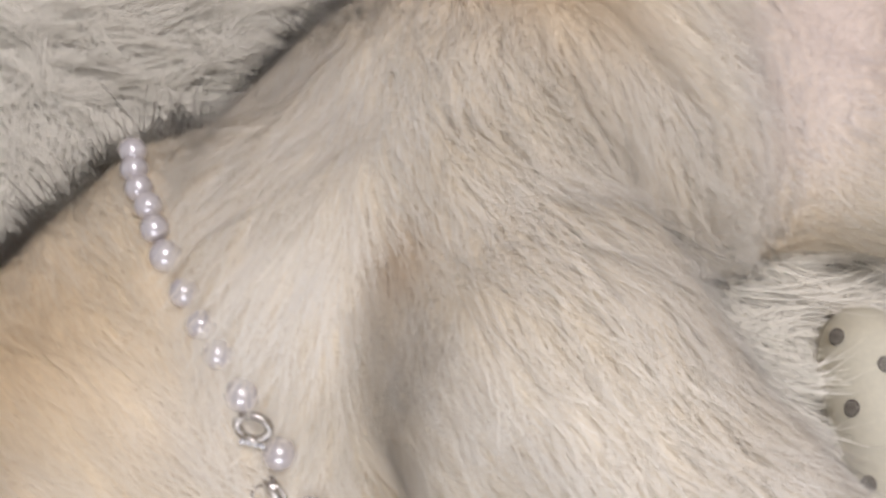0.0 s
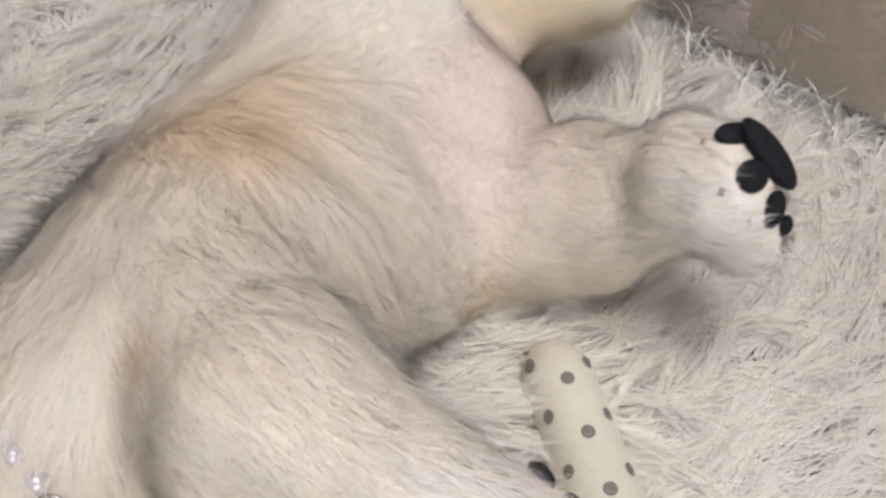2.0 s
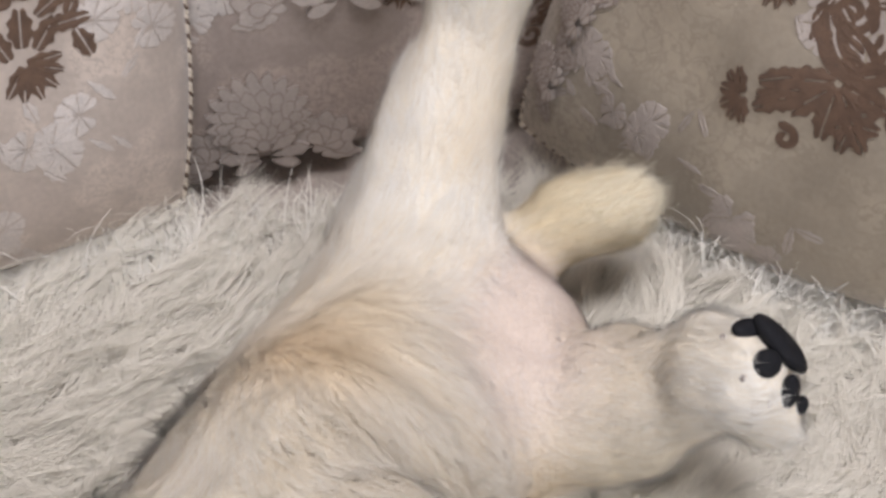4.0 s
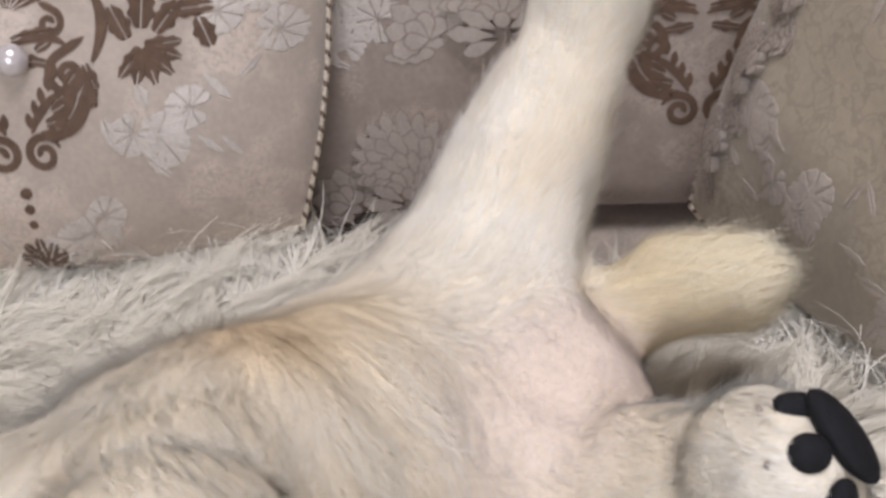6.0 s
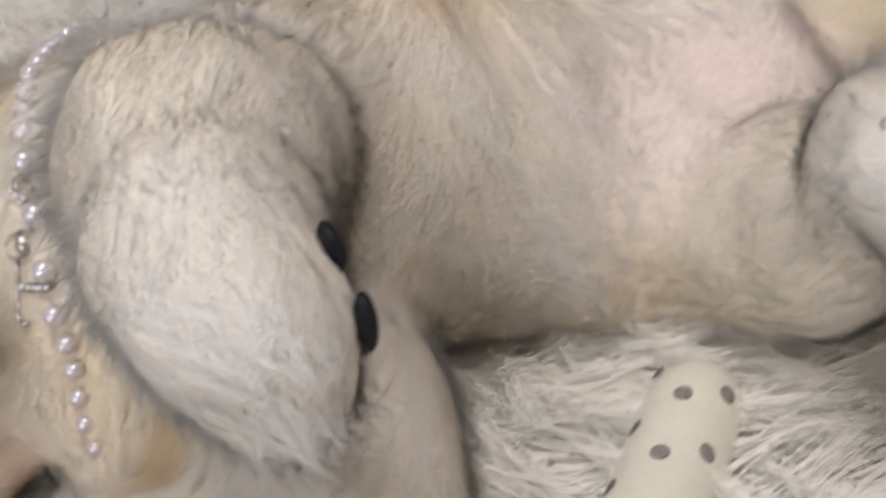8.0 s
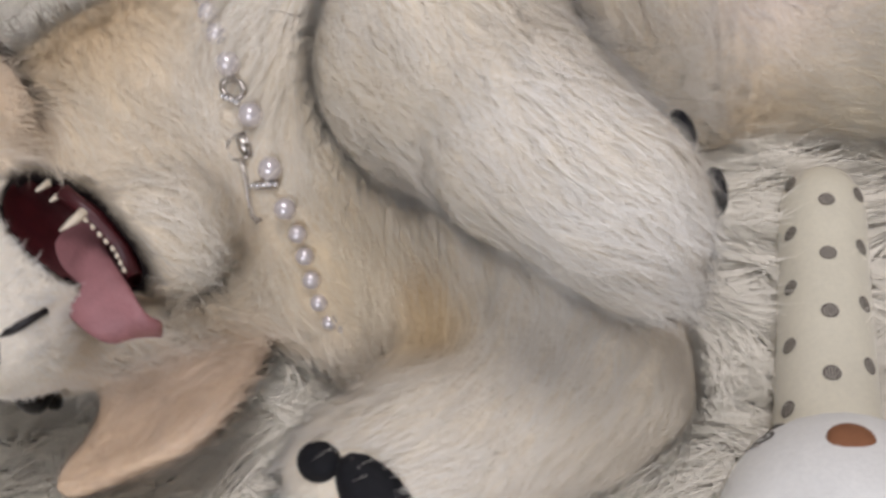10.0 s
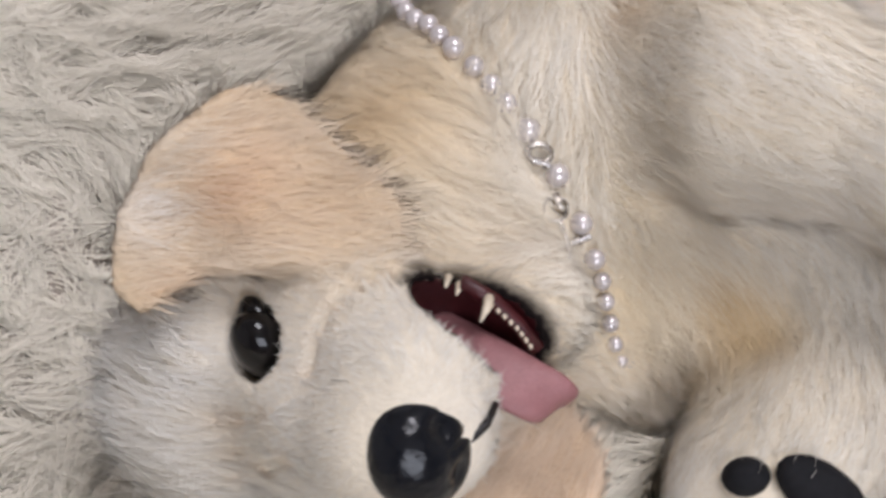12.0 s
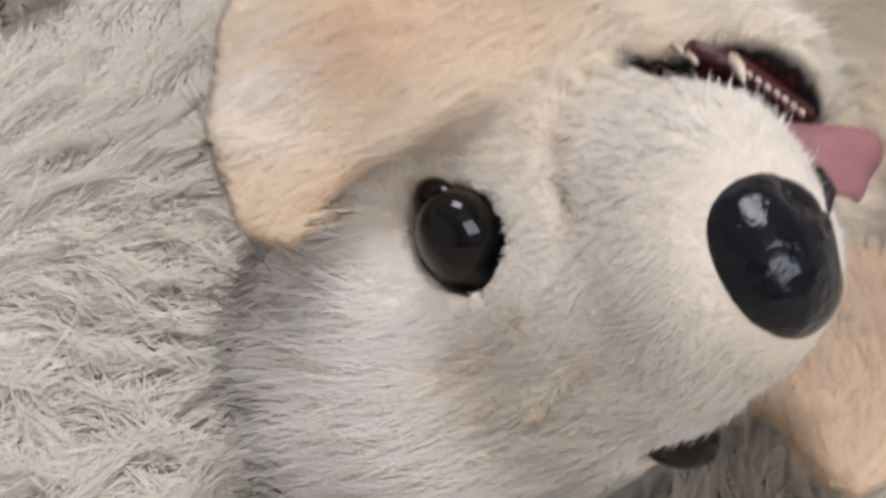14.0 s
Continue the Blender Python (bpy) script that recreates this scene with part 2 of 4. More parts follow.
# ---------------------------------------------------------------- plush body as blended rounded volumes
HO = np.array((-0.272, -0.194, 0.072))
HM = unit((0.50, -0.70, 0.51))
HE = np.array((0.32, -0.44, -0.85))
HE = unit(HE - HM * (HE @ HM))
HC = -np.cross(HM, HE)


def H(a, b, c):
    """A place in the head's own frame: towards the nose, to its other side, towards the crown."""
    return HO + a * HM + b * HE + c * HC


CREAM_COAT = (0.91, 0.86, 0.775)
WHITE_COAT = (0.93, 0.91, 0.87)
FACE_COAT = (0.87, 0.85, 0.815)
PINK_COAT = (0.84, 0.755, 0.725)
PEACH_COAT = (0.82, 0.67, 0.54)
EAR_COAT = (0.85, 0.725, 0.585)
GOLD_COAT = (0.84, 0.75, 0.57)

# start, end, radii, coat, length of the fibres, way they lie
CONES = [
    # chest, trunk, pelvis
    ((-0.160, -0.064, 0.100), (-0.118, -0.020, 0.090), 0.056, 0.068, CREAM_COAT, 0.019, (-0.45, -0.85, -0.2)),
    ((-0.118, -0.020, 0.078), (-0.075, 0.035, 0.058), 0.076, 0.078, CREAM_COAT, 0.012, (0.7, -0.5, 0.0)),
    ((-0.075, 0.035, 0.052), (-0.015, 0.060, 0.030), 0.074, 0.066, CREAM_COAT, 0.008, (0.5, -0.8, 0.0)),
    ((-0.100, 0.040, 0.062), (-0.020, 0.140, 0.068), 0.068, 0.058, CREAM_COAT, 0.010, (0.8, 0.4, 0.0)),
    ((-0.012, 0.065, 0.030), (0.022, 0.105, 0.046), 0.064, 0.058, PINK_COAT, 0.0035, (0.3, -0.9, 0.0)),
    # raised hind leg
    ((-0.016, 0.152, 0.082), (0.017, 0.203, 0.156), 0.057, 0.036, WHITE_COAT, 0.010, (0.4, 0.5, 0.7)),
    ((0.021, 0.203, 0.155), (0.055, 0.228, 0.228), 0.0335, 0.0235, CREAM_COAT, 0.008, (0.4, 0.5, 0.7)),
    ((0.052, 0.228, 0.228), (0.064, 0.225, 0.266), 0.0270, 0.0270, WHITE_COAT, 0.008, (0.2, 0.2, 0.9)),
    # lower hind leg
    ((0.045, 0.042, 0.034), (0.082, 0.026, 0.054), 0.043, 0.040, CREAM_COAT, 0.008, (0.8, -0.5, 0.1)),
    ((0.078, 0.027, 0.054), (0.115, -0.012, 0.107), 0.039, 0.0245, CREAM_COAT, 0.008, (0.4, -0.6, 0.6)),
    ((0.114, -0.013, 0.112), (0.121, -0.027, 0.119), 0.0245, 0.0225, WHITE_COAT, 0.010, (0.5, -0.4, 0.5)),
    ((0.125, -0.028, 0.116), (0.133, -0.041, 0.102), 0.0215, 0.0165, WHITE_COAT, 0.010, (0.5, -0.5, -0.3)),
    # tail, with shade painted in: yellower root, brighter tip
    ((0.050, 0.165, 0.060), (0.088, 0.165, 0.080), 0.025, 0.023, GOLD_COAT, 0.008, (0.9, 0.1, 0.2)),
    ((0.108, 0.165, 0.087), (0.128, 0.160, 0.090), 0.026, 0.026, (0.88, 0.81, 0.64), 0.012, (0.7, 0.0, 0.25)),
    # foreleg across the chest
    ((-0.112, -0.066, 0.126), (-0.090, -0.118, 0.141), 0.044, 0.042, CREAM_COAT, 0.014, (0.45, -0.85, 0.05)),
    ((-0.090, -0.118, 0.141), (-0.050, -0.166, 0.147), 0.042, 0.028, CREAM_COAT, 0.012, (0.6, -0.75, 0.0)),
    ((-0.050, -0.166, 0.147), (-0.024, -0.188, 0.149), 0.029, 0.0230, WHITE_COAT, 0.010, (0.8, -0.5, -0.1)),
    ((-0.016, -0.186, 0.137), (-0.013, -0.190, 0.129), 0.019, 0.016, WHITE_COAT, 0.009, (0.7, -0.4, -0.5)),
    # foreleg on the rug
    ((-0.112, -0.098, 0.040), (-0.070, -0.125, 0.034), 0.046, 0.048, CREAM_COAT, 0.014, (0.5, -0.8, -0.2)),
    ((-0.070, -0.125, 0.032), (-0.042, -0.155, 0.022), 0.048, 0.042, CREAM_COAT, 0.014, (0.1, -0.9, -0.2)),
    ((-0.042, -0.160, 0.022), (-0.090, -0.220, 0.022), 0.041, 0.035, CREAM_COAT, 0.012, (-0.5, -0.8, 0.0)),
    ((-0.096, -0.222, 0.024), (-0.108, -0.228, 0.024), 0.034, 0.030, WHITE_COAT, 0.009, (-0.7, -0.4, 0.2)),
    # neck
    ((-0.184, -0.090, 0.078), (-0.245, -0.138, 0.066), 0.048, 0.054, CREAM_COAT, 0.014, (0.5, -0.5, 0.1)),
    ((-0.182, -0.104, 0.048), (-0.235, -0.150, 0.046), 0.046, 0.044, CREAM_COAT, 0.014, (0.5, -0.6, -0.1)),
    ((-0.150, -0.108, 0.032), (-0.120, -0.112, 0.032), 0.044, 0.044, CREAM_COAT, 0.015, (0.4, -0.8, -0.2)),
    # shaded side of the neck, its darker gold painted into the coat
    ((-0.205, -0.068, 0.092), (-0.250, -0.115, 0.082), 0.050, 0.050, (0.88, 0.80, 0.67), 0.014, (0.5, -0.5, 0.1)),
    # muzzle and jaw
    (H(0.000, 0.0, -0.010), H(0.036, 0.0, -0.002), 0.033, 0.027, FACE_COAT, 0.0035, -HM),
    (H(0.014, -0.014, -0.014), H(0.037, -0.014, -0.018), 0.022, 0.0165, FACE_COAT, 0.0035, -HM),
    (H(0.014, 0.014, -0.014), H(0.036, 0.013, -0.020), 0.022, 0.0165, FACE_COAT, 0.0035, -HM),
    (H(0.018, -0.030, -0.020), H(0.044, -0.022, -0.021), 0.015, 0.0125, FACE_COAT, 0.0035, -HM),
    ((-0.222, -0.128, 0.072), H(0.030, -0.006, -0.074), 0.044, 0.020, CREAM_COAT, 0.010, (0.5, -0.5, 0.1)),
    ((-0.197, -0.168, 0.094), (-0.194, -0.128, 0.080), 0.017, 0.025, CREAM_COAT, 0.010, (0.5, -0.5, 0.1)),
    ((-0.160, -0.148, 0.026), (-0.130, -0.163, 0.008), 0.012, 0.012, CREAM_COAT, 0.012, (0.4, -0.7, -0.3)),
    (H(-0.016, -0.004, -0.060), H(0.036, -0.008, -0.072), 0.032, 0.015, CREAM_COAT, 0.007, -HM - 0.4 * HC),
]
# flattened forms: centre, three half axes, coat, fibre length, way
EAR_LONG = unit((0.99, -0.10, 0.10))
EAR_OUT = unit(np.cross(EAR_LONG, (0.011, 0.039, 0.049)))
EAR_SIDE = np.cross(EAR_OUT, EAR_LONG)
FLAPS = [
    (H(-0.056, 0.0, -0.004), (0.044 * HM, 0.060 * HE, 0.054 * HC), FACE_COAT, 0.012, (-0.7, 0.1, 0.3)),
    (H(-0.034, -0.036, -0.026), (0.022 * HM, 0.024 * HE, 0.024 * HC), FACE_COAT, 0.007, (-0.5, 0.3, 0.3)),
    (H(-0.034, 0.036, -0.026), (0.022 * HM, 0.024 * HE, 0.024 * HC), FACE_COAT, 0.007, (-0.5, 0.3, 0.3)),
    ((-0.198, -0.214, 0.030), (0.043 * unit((0.80, 0.55, 0.05)), 0.026 * unit((0.5, -0.6, 0.5)), 0.009 * unit((-0.3, 0.2, 0.85))), PEACH_COAT, 0.008, (0.7, 0.6, 0.1)),
]
# outline of the folded ear in its own plane
EAR_C = np.array((-0.286, -0.143, 0.154))
EAR_SHAPE = np.array([(-0.032, 0.009), (-0.004, 0.026), (0.009, 0.024), (0.018, 0.018), (0.049, -0.020), (0.046, -0.030), (0.023, -0.033), (-0.003, -0.035), (-0.024, -0.035), (-0.042, -0.046), (-0.051, -0.037), (-0.047, -0.012)])
EAR_FORM = (EAR_COAT, 0.010, (0.9, -0.3, 0.2))
MOUTH_C = H(0.052, -0.018, -0.047)
MOUTH_LONG = unit(0.048 * HE - 0.0275 * HC + 0.010 * HM)
MOUTH_SIDE = unit(0.87 * HC + 0.50 * HE)
MOUTH_AX = (0.028 * np.cross(MOUTH_LONG, MOUTH_SIDE), 0.029 * MOUTH_LONG, 0.0130 * MOUTH_SIDE)
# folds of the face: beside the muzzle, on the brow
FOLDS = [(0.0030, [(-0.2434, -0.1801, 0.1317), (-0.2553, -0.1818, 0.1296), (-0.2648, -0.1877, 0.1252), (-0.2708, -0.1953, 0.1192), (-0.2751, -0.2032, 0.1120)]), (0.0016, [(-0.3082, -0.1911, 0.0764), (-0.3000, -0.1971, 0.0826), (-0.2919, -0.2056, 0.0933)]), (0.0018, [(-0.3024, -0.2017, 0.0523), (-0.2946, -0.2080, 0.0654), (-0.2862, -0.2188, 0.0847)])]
# coat markings and painted shade of neck and creases: centre, radius, colour, strength
MARKS_AND_SHADE = [
    # the shaded neck, painted as a darker gold
    ((-0.245, -0.105, 0.128), 0.024, (0.80, 0.62, 0.40), 0.7),
    ((-0.100, -0.160, 0.062), 0.014, (0.66, 0.48, 0.27), 0.7),
    ((-0.085, 0.030, 0.150), 0.030, (0.84, 0.68, 0.46), 0.6),
    # these two paint shade into the fold at the foreleg
    ((-0.132, -0.090, 0.160), 0.011, (0.60, 0.44, 0.27), 0.8),
    ((-0.128, -0.104, 0.145), 0.010, (0.70, 0.54, 0.36), 0.5),
    ((-0.105, 0.030, 0.140), 0.040, (0.82, 0.66, 0.48), 0.7),
    ((-0.060, 0.060, 0.130), 0.030, (0.84, 0.70, 0.50), 0.5),
    ((-0.225, -0.095, 0.125), 0.035, (0.84, 0.68, 0.48), 0.6),
    ((-0.215, -0.160, 0.110), 0.030, (0.84, 0.70, 0.50), 0.5),
    ((-0.140, -0.150, 0.060), 0.035, (0.80, 0.66, 0.44), 0.6),
    ((-0.090, -0.170, 0.055), 0.020, (0.80, 0.62, 0.36), 0.7),
    ((0.028, 0.050, 0.090), 0.046, (0.84, 0.745, 0.715), 0.9),
    ((0.000, 0.020, 0.090), 0.030, (0.84, 0.755, 0.72), 0.5),
    ((0.020, -0.005, 0.030), 0.026, (0.72, 0.58, 0.38), 0.5),
    ((0.075, -0.010, 0.040), 0.030, (0.83, 0.75, 0.58), 0.5),
    ((0.025, 0.160, 0.160), 0.025, (0.86, 0.74, 0.56), 0.5),
    ((-0.180, -0.110, 0.020), 0.040, (0.80, 0.66, 0.44), 0.5),
    ((-0.290, -0.150, 0.152), 0.020, (0.80, 0.59, 0.42), 0.7),
    ((-0.298, -0.150, 0.146), 0.008, (0.60, 0.38, 0.27), 0.6),
    ((-0.262, -0.158, 0.148), 0.016, (0.80, 0.62, 0.44), 0.6),
    ((-0.318, -0.164, 0.118), 0.010, (0.72, 0.50, 0.32), 0.7),
    ((-0.326, -0.146, 0.142), 0.013, (0.87, 0.82, 0.77), 0.85),
    ((-0.312, -0.132, 0.162), 0.010, (0.87, 0.81, 0.74), 0.7),
    (H(-0.012, -0.014, 0.022), 0.006, (0.72, 0.56, 0.40), 0.5),
    (H(-0.014, -0.002, 0.030), 0.006, (0.72, 0.56, 0.40), 0.5),
    # crease shading beside the muzzle, painted tan
    (H(0.010, -0.034, -0.024), 0.014, (0.84, 0.70, 0.52), 0.6),
]
# crease shade painted as a brown tint along the face folds
MARKS_AND_SHADE += [(c, 0.0045, (0.78, 0.66, 0.54), 0.55) for _, line in FOLDS for c in line]


def pad(centre, out, long_way, a, b, t):
    out = unit(out)
    x = unit(np.asarray(long_way) - out * (np.asarray(long_way) @ out))
    return np.asarray(centre, float), (a * x, b * np.cross(out, x), t * out)


# felt pads under the paws
PADS = [
    pad((0.127, -0.020, 0.147), (0.25, -0.15, 0.95), (0.9, 0.1, 0.0), 0.0105, 0.0058, 0.0045),
    pad((0.128, -0.044, 0.146), (0.2, -0.6, 0.75), (0.8, 0.3, 0.0), 0.0085, 0.0075, 0.0045),
    pad((0.140, -0.053, 0.129), (0.55, -0.8, 0.25), (0.4, 0.2, 1.0), 0.0092, 0.0068, 0.0045),
    pad((0.150, -0.052, 0.114), (0.8, -0.5, -0.1), (0.4, 0.2, 1.0), 0.0055, 0.0045, 0.0035),
    pad((0.1335, -0.028, 0.133), (0.70, -0.10, 0.68), (0.40, -0.52, -0.75), 0.0205, 0.0120, 0.0065),
    pad((-0.0095, -0.170, 0.1575), (0.80, 0.58, 0.15), (0.2, -0.3, -0.9), 0.0072, 0.0055, 0.0032),
    pad((-0.0055, -0.181, 0.142), (0.85, 0.52, -0.05), (0.1, -0.2, -0.95), 0.0085, 0.0055, 0.0032),
    pad((-0.118, -0.234, 0.051), (-0.3, -0.5, 0.8), (1.0, 0.0, 0.0), 0.0092, 0.0074, 0.006),
    pad((-0.094, -0.243, 0.048), (0.0, -0.6, 0.8), (0.75, -0.6, -0.3), 0.0200, 0.0110, 0.007),
    pad((-0.108, -0.252, 0.036), (-0.3, -0.9, 0.3), (1.0, 0.0, 0.0), 0.0080, 0.0065, 0.005),
]
CLAWS = [(0.112, -0.021, 0.148), (0.112, -0.047, 0.142), (0.125, -0.062, 0.130)]
EYES = [(H(a, b, c), (0.0152 * unit(HE - 0.10 * k * HC - 0.18 * k * HM), 0.0100 * HC, 0.0115 * HM)) for k, a, b, c in ((1, -0.003, -0.0365, 0.0060), (-1, 0.002, 0.0395, -0.0035))]
NOSE_C, NOSE_AX = H(0.0572, -0.001, -0.0005), (0.0205 * HE, 0.0190 * HC, 0.0148 * HM)

# pearls along the necklace from the far side of the neck to the rug
BEADS = [
    ((-0.2160, -0.0470, 0.1481), 0.0042), ((-0.2148, -0.0530, 0.1474), 0.0042), ((-0.2122, -0.0600, 0.1482), 0.0042), ((-0.2081, -0.0670, 0.1497), 0.0042), ((-0.2045, -0.0740, 0.1473), 0.0042), ((-0.2001, -0.0817, 0.1454), 0.0047), ((-0.1935, -0.0907, 0.1420), 0.0043),
    ((-0.1889, -0.0985, 0.1394), 0.0043), ((-0.1850, -0.1045, 0.1345), 0.0043), ((-0.1796, -0.1139, 0.1283), 0.0049),
    ((-0.1710, -0.1256, 0.1137), 0.0049), ((-0.1632, -0.1380, 0.0985), 0.0047), ((-0.1572, -0.1456, 0.0858), 0.0044),
    ((-0.1533, -0.1475, 0.0750), 0.0038), ((-0.1507, -0.1493, 0.0648), 0.0038), ((-0.1479, -0.1519, 0.0543), 0.0038),
    ((-0.1460, -0.1536, 0.0440), 0.0037), ((-0.1450, -0.1548, 0.0340), 0.0036), ((-0.1425, -0.1560, 0.0250), 0.0035),
]


def cone_distance(p, a, b, ra, rb):
    a, b = np.asarray(a, float), np.asarray(b, float)
    ab = b - a
    t = np.clip(((p - a) @ ab) / (ab @ ab), 0, 1)
    return np.sqrt((((p - a) - t[..., None] * ab) ** 2).sum(-1)) - (ra + t * (rb - ra))


def flap_distance(p, centre, axes):
    q = p - np.asarray(centre)
    k0 = np.sqrt(sum(((q @ unit(a)) / np.linalg.norm(a)) ** 2 for a in axes))
    k1 = np.sqrt(sum(((q @ unit(a)) / np.linalg.norm(a) ** 2) ** 2 for a in axes)) + 1e-9
    return k0 * (k0 - 1) / k1


def ear_distance(p):
    """A thin, slightly wavy leaf with a rounded rim."""
    out = np.full(p.shape[:-1], 0.2)
    q = p - EAR_C
    some = (q**2).sum(-1) < 0.085**2
    q = q[some]
    if not len(q):
        return out
    u, v, w = q @ EAR_LONG, q @ EAR_SIDE, q @ EAR_OUT
    w = w + 0.0022 * np.sin(110 * u + 60 * v) + 0.0014 * np.sin(170 * v - 50 * u) - 2.2 * np.maximum(-v - 0.012, 0) ** 2
    flat, inside = np.full(len(u), 1.0), np.zeros(len(u), bool)
    for (ax, ay), (bx, by) in zip(EAR_SHAPE, np.roll(EAR_SHAPE, -1, 0)):
        ex, ey = bx - ax, by - ay
        t = np.clip(((u - ax) * ex + (v - ay) * ey) / (ex * ex + ey * ey), 0, 1)
        flat = np.minimum(flat, np.hypot(u - ax - t * ex, v - ay - t * ey))
        inside ^= ((ay > v) != (by > v)) & (u < ex * (v - ay) / (ey + 1e-12) + ax)
    flat = np.where(inside, -flat, flat)
    thick = np.abs(w) - 0.0016
    out[some] = np.hypot(np.maximum(flat + 0.002, 0), np.maximum(thick, 0)) + np.minimum(np.maximum(flat + 0.002, thick), 0) - 0.0020
    return out


def distances(p):
    """Distances to all volumes, whose skins are a little uneven, the thin ears most."""
    x, y, z = p[..., 0], p[..., 1], p[..., 2]
    lump = 0.0016 * np.sin(58 * x + 2 * np.sin(37 * y)) * np.sin(49 * y + 3 * np.sin(31 * z)) + 0.0010 * np.sin(131 * x + 61 * z) * np.sin(117 * y)
    curl = np.stack([np.sin(95 * y + 40 * z), np.sin(80 * x + 55 * z), np.sin(90 * x - 60 * y)], -1)
    q = p + 0.0035 * curl
    return [cone_distance(p, *c[:4]) + lump for c in CONES] + [flap_distance(q if k > 2 else p, c[0], c[1]) + (0 if k > 2 else lump) for k, c in enumerate(FLAPS)] + [ear_distance(p)]


def body_distance(p, k=0.009):
    all_d = distances(p)
    low = np.minimum.reduce(all_d)
    d = low - k * np.log(sum(np.exp(-np.minimum((x - low) / k, 40)) for x in all_d))
    hole = flap_distance(p, MOUTH_C, MOUTH_AX)
    for centre, axes in EYES:
        near = ((p - centre) ** 2).sum(-1) < 0.03**2
        if near.any():
            hole = np.where(near, np.minimum(hole, flap_distance(p, centre, [a * (1 + 0.0012 / np.linalg.norm(a)) for a in axes])), hole)
    some = ((p - HO) ** 2).sum(-1) < 0.10**2
    if some.any():
        q = p[some]
        groove = np.minimum.reduce([cone_distance(q, a, b, r, r) for r, line in FOLDS for a, b in zip(line, line[1:])])
        hole[some] = np.minimum(hole[some], groove)
    return np.maximum(d, -hole)


def surface(step, low, high):
    """Naive surface nets of body_distance on a grid."""
    axes = [np.arange(a, b, step) for a, b in zip(low, high)]
    grid = np.stack(np.meshgrid(*axes, indexing="ij"), -1)
    d = np.stack([body_distance(plane) for plane in grid])
    inside = d < 0
    nx, ny, nz = d.shape
    corners = [(i, j, k) for i in (0, 1) for j in (0, 1) for k in (0, 1)]
    cut = lambda arr, o: arr[o[0]:nx - 1 + o[0], o[1]:ny - 1 + o[1], o[2]:nz - 1 + o[2]]
    count = sum(cut(inside, o).astype(int) for o in corners)
    active = (count > 0) & (count < 8)
    total, hits = np.zeros(active.shape + (3,)), np.zeros(active.shape)
    for o in corners:
        for ax in range(3):
            if o[ax]:
                continue
            q = list(o)
            q[ax] = 1
            a, b = cut(d, o), cut(d, q)
            cross = (a < 0) != (b < 0)
            t = np.where(cross, a / np.where(cross, a - b, 1), 0)
            add = np.zeros(active.shape + (3,))
            for m in range(3):
                add[..., m] = o[m] + (t if m == ax else 0)
            total += add * cross[..., None]
            hits += cross
    cells = np.argwhere(active)
    local = total[active] / hits[active][:, None]
    verts = np.array(low) + (cells + local) * step
    index = -np.ones(active.shape, int)
    index[active] = np.arange(len(cells))
    faces = []
    for ax in range(3):
        u, v = (ax + 1) % 3, (ax + 2) % 3
        sl0, sl1 = [slice(None)] * 3, [slice(None)] * 3
        sl0[ax], sl1[ax] = slice(0, -1), slice(1, None)
        a, b = inside[tuple(sl0)], inside[tuple(sl1)]
        for way in (True, False):
            edges = np.argwhere((a & ~b) if way else (~a & b))
            edges = edges[(edges[:, u] > 0) & (edges[:, v] > 0) & (edges[:, u] < d.shape[u] - 1) & (edges[:, v] < d.shape[v] - 1)]
            quad = []
            for du, dv in ((-1, -1), (0, -1), (0, 0), (-1, 0)):
                e = edges.copy()
                e[:, u] += du
                e[:, v] += dv
                quad.append(index[e[:, 0], e[:, 1], e[:, 2]])
            quad = np.stack(quad, 1)
            faces.append(quad if way else quad[:, ::-1])
    return verts, np.concatenate(faces)


def body_normal(p, h=0.001):
    g = np.stack([body_distance(p + h * e) - body_distance(p - h * e) for e in np.eye(3)], -1)
    return unit(g)


def coat_at(p):
    """Coat colour, fibre length and lie at places on the body, blended between its volumes."""
    all_d = np.stack(distances(p), -1)
    w = np.exp(-(all_d - all_d.min(-1, keepdims=True)) / 0.006)
    w /= w.sum(-1, keepdims=True)
    col = np.array([c[4] for c in CONES] + [c[2] for c in FLAPS] + [EAR_FORM[0]])
    length = np.array([c[5] for c in CONES] + [c[3] for c in FLAPS] + [EAR_FORM[1]])
    way = np.array([unit(c[6]) for c in CONES] + [unit(c[4]) for c in FLAPS] + [unit(EAR_FORM[2])])
    coat, length, way = w @ col, w @ length, unit(w @ way)
    patch = 0.5 + 0.5 * np.sin(61 * p[:, 0] + 2 * np.sin(47 * p[:, 1])) * np.sin(53 * p[:, 1] + 2 * np.sin(41 * p[:, 2]))
    coat = coat * (1 - 0.07 * patch[:, None] * np.array((0.25, 0.6, 1.3)))
    for centre, radius, colour, strength in MARKS_AND_SHADE:
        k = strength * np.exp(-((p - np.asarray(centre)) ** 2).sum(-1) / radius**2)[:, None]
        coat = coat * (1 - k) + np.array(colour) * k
    return coat, length, way


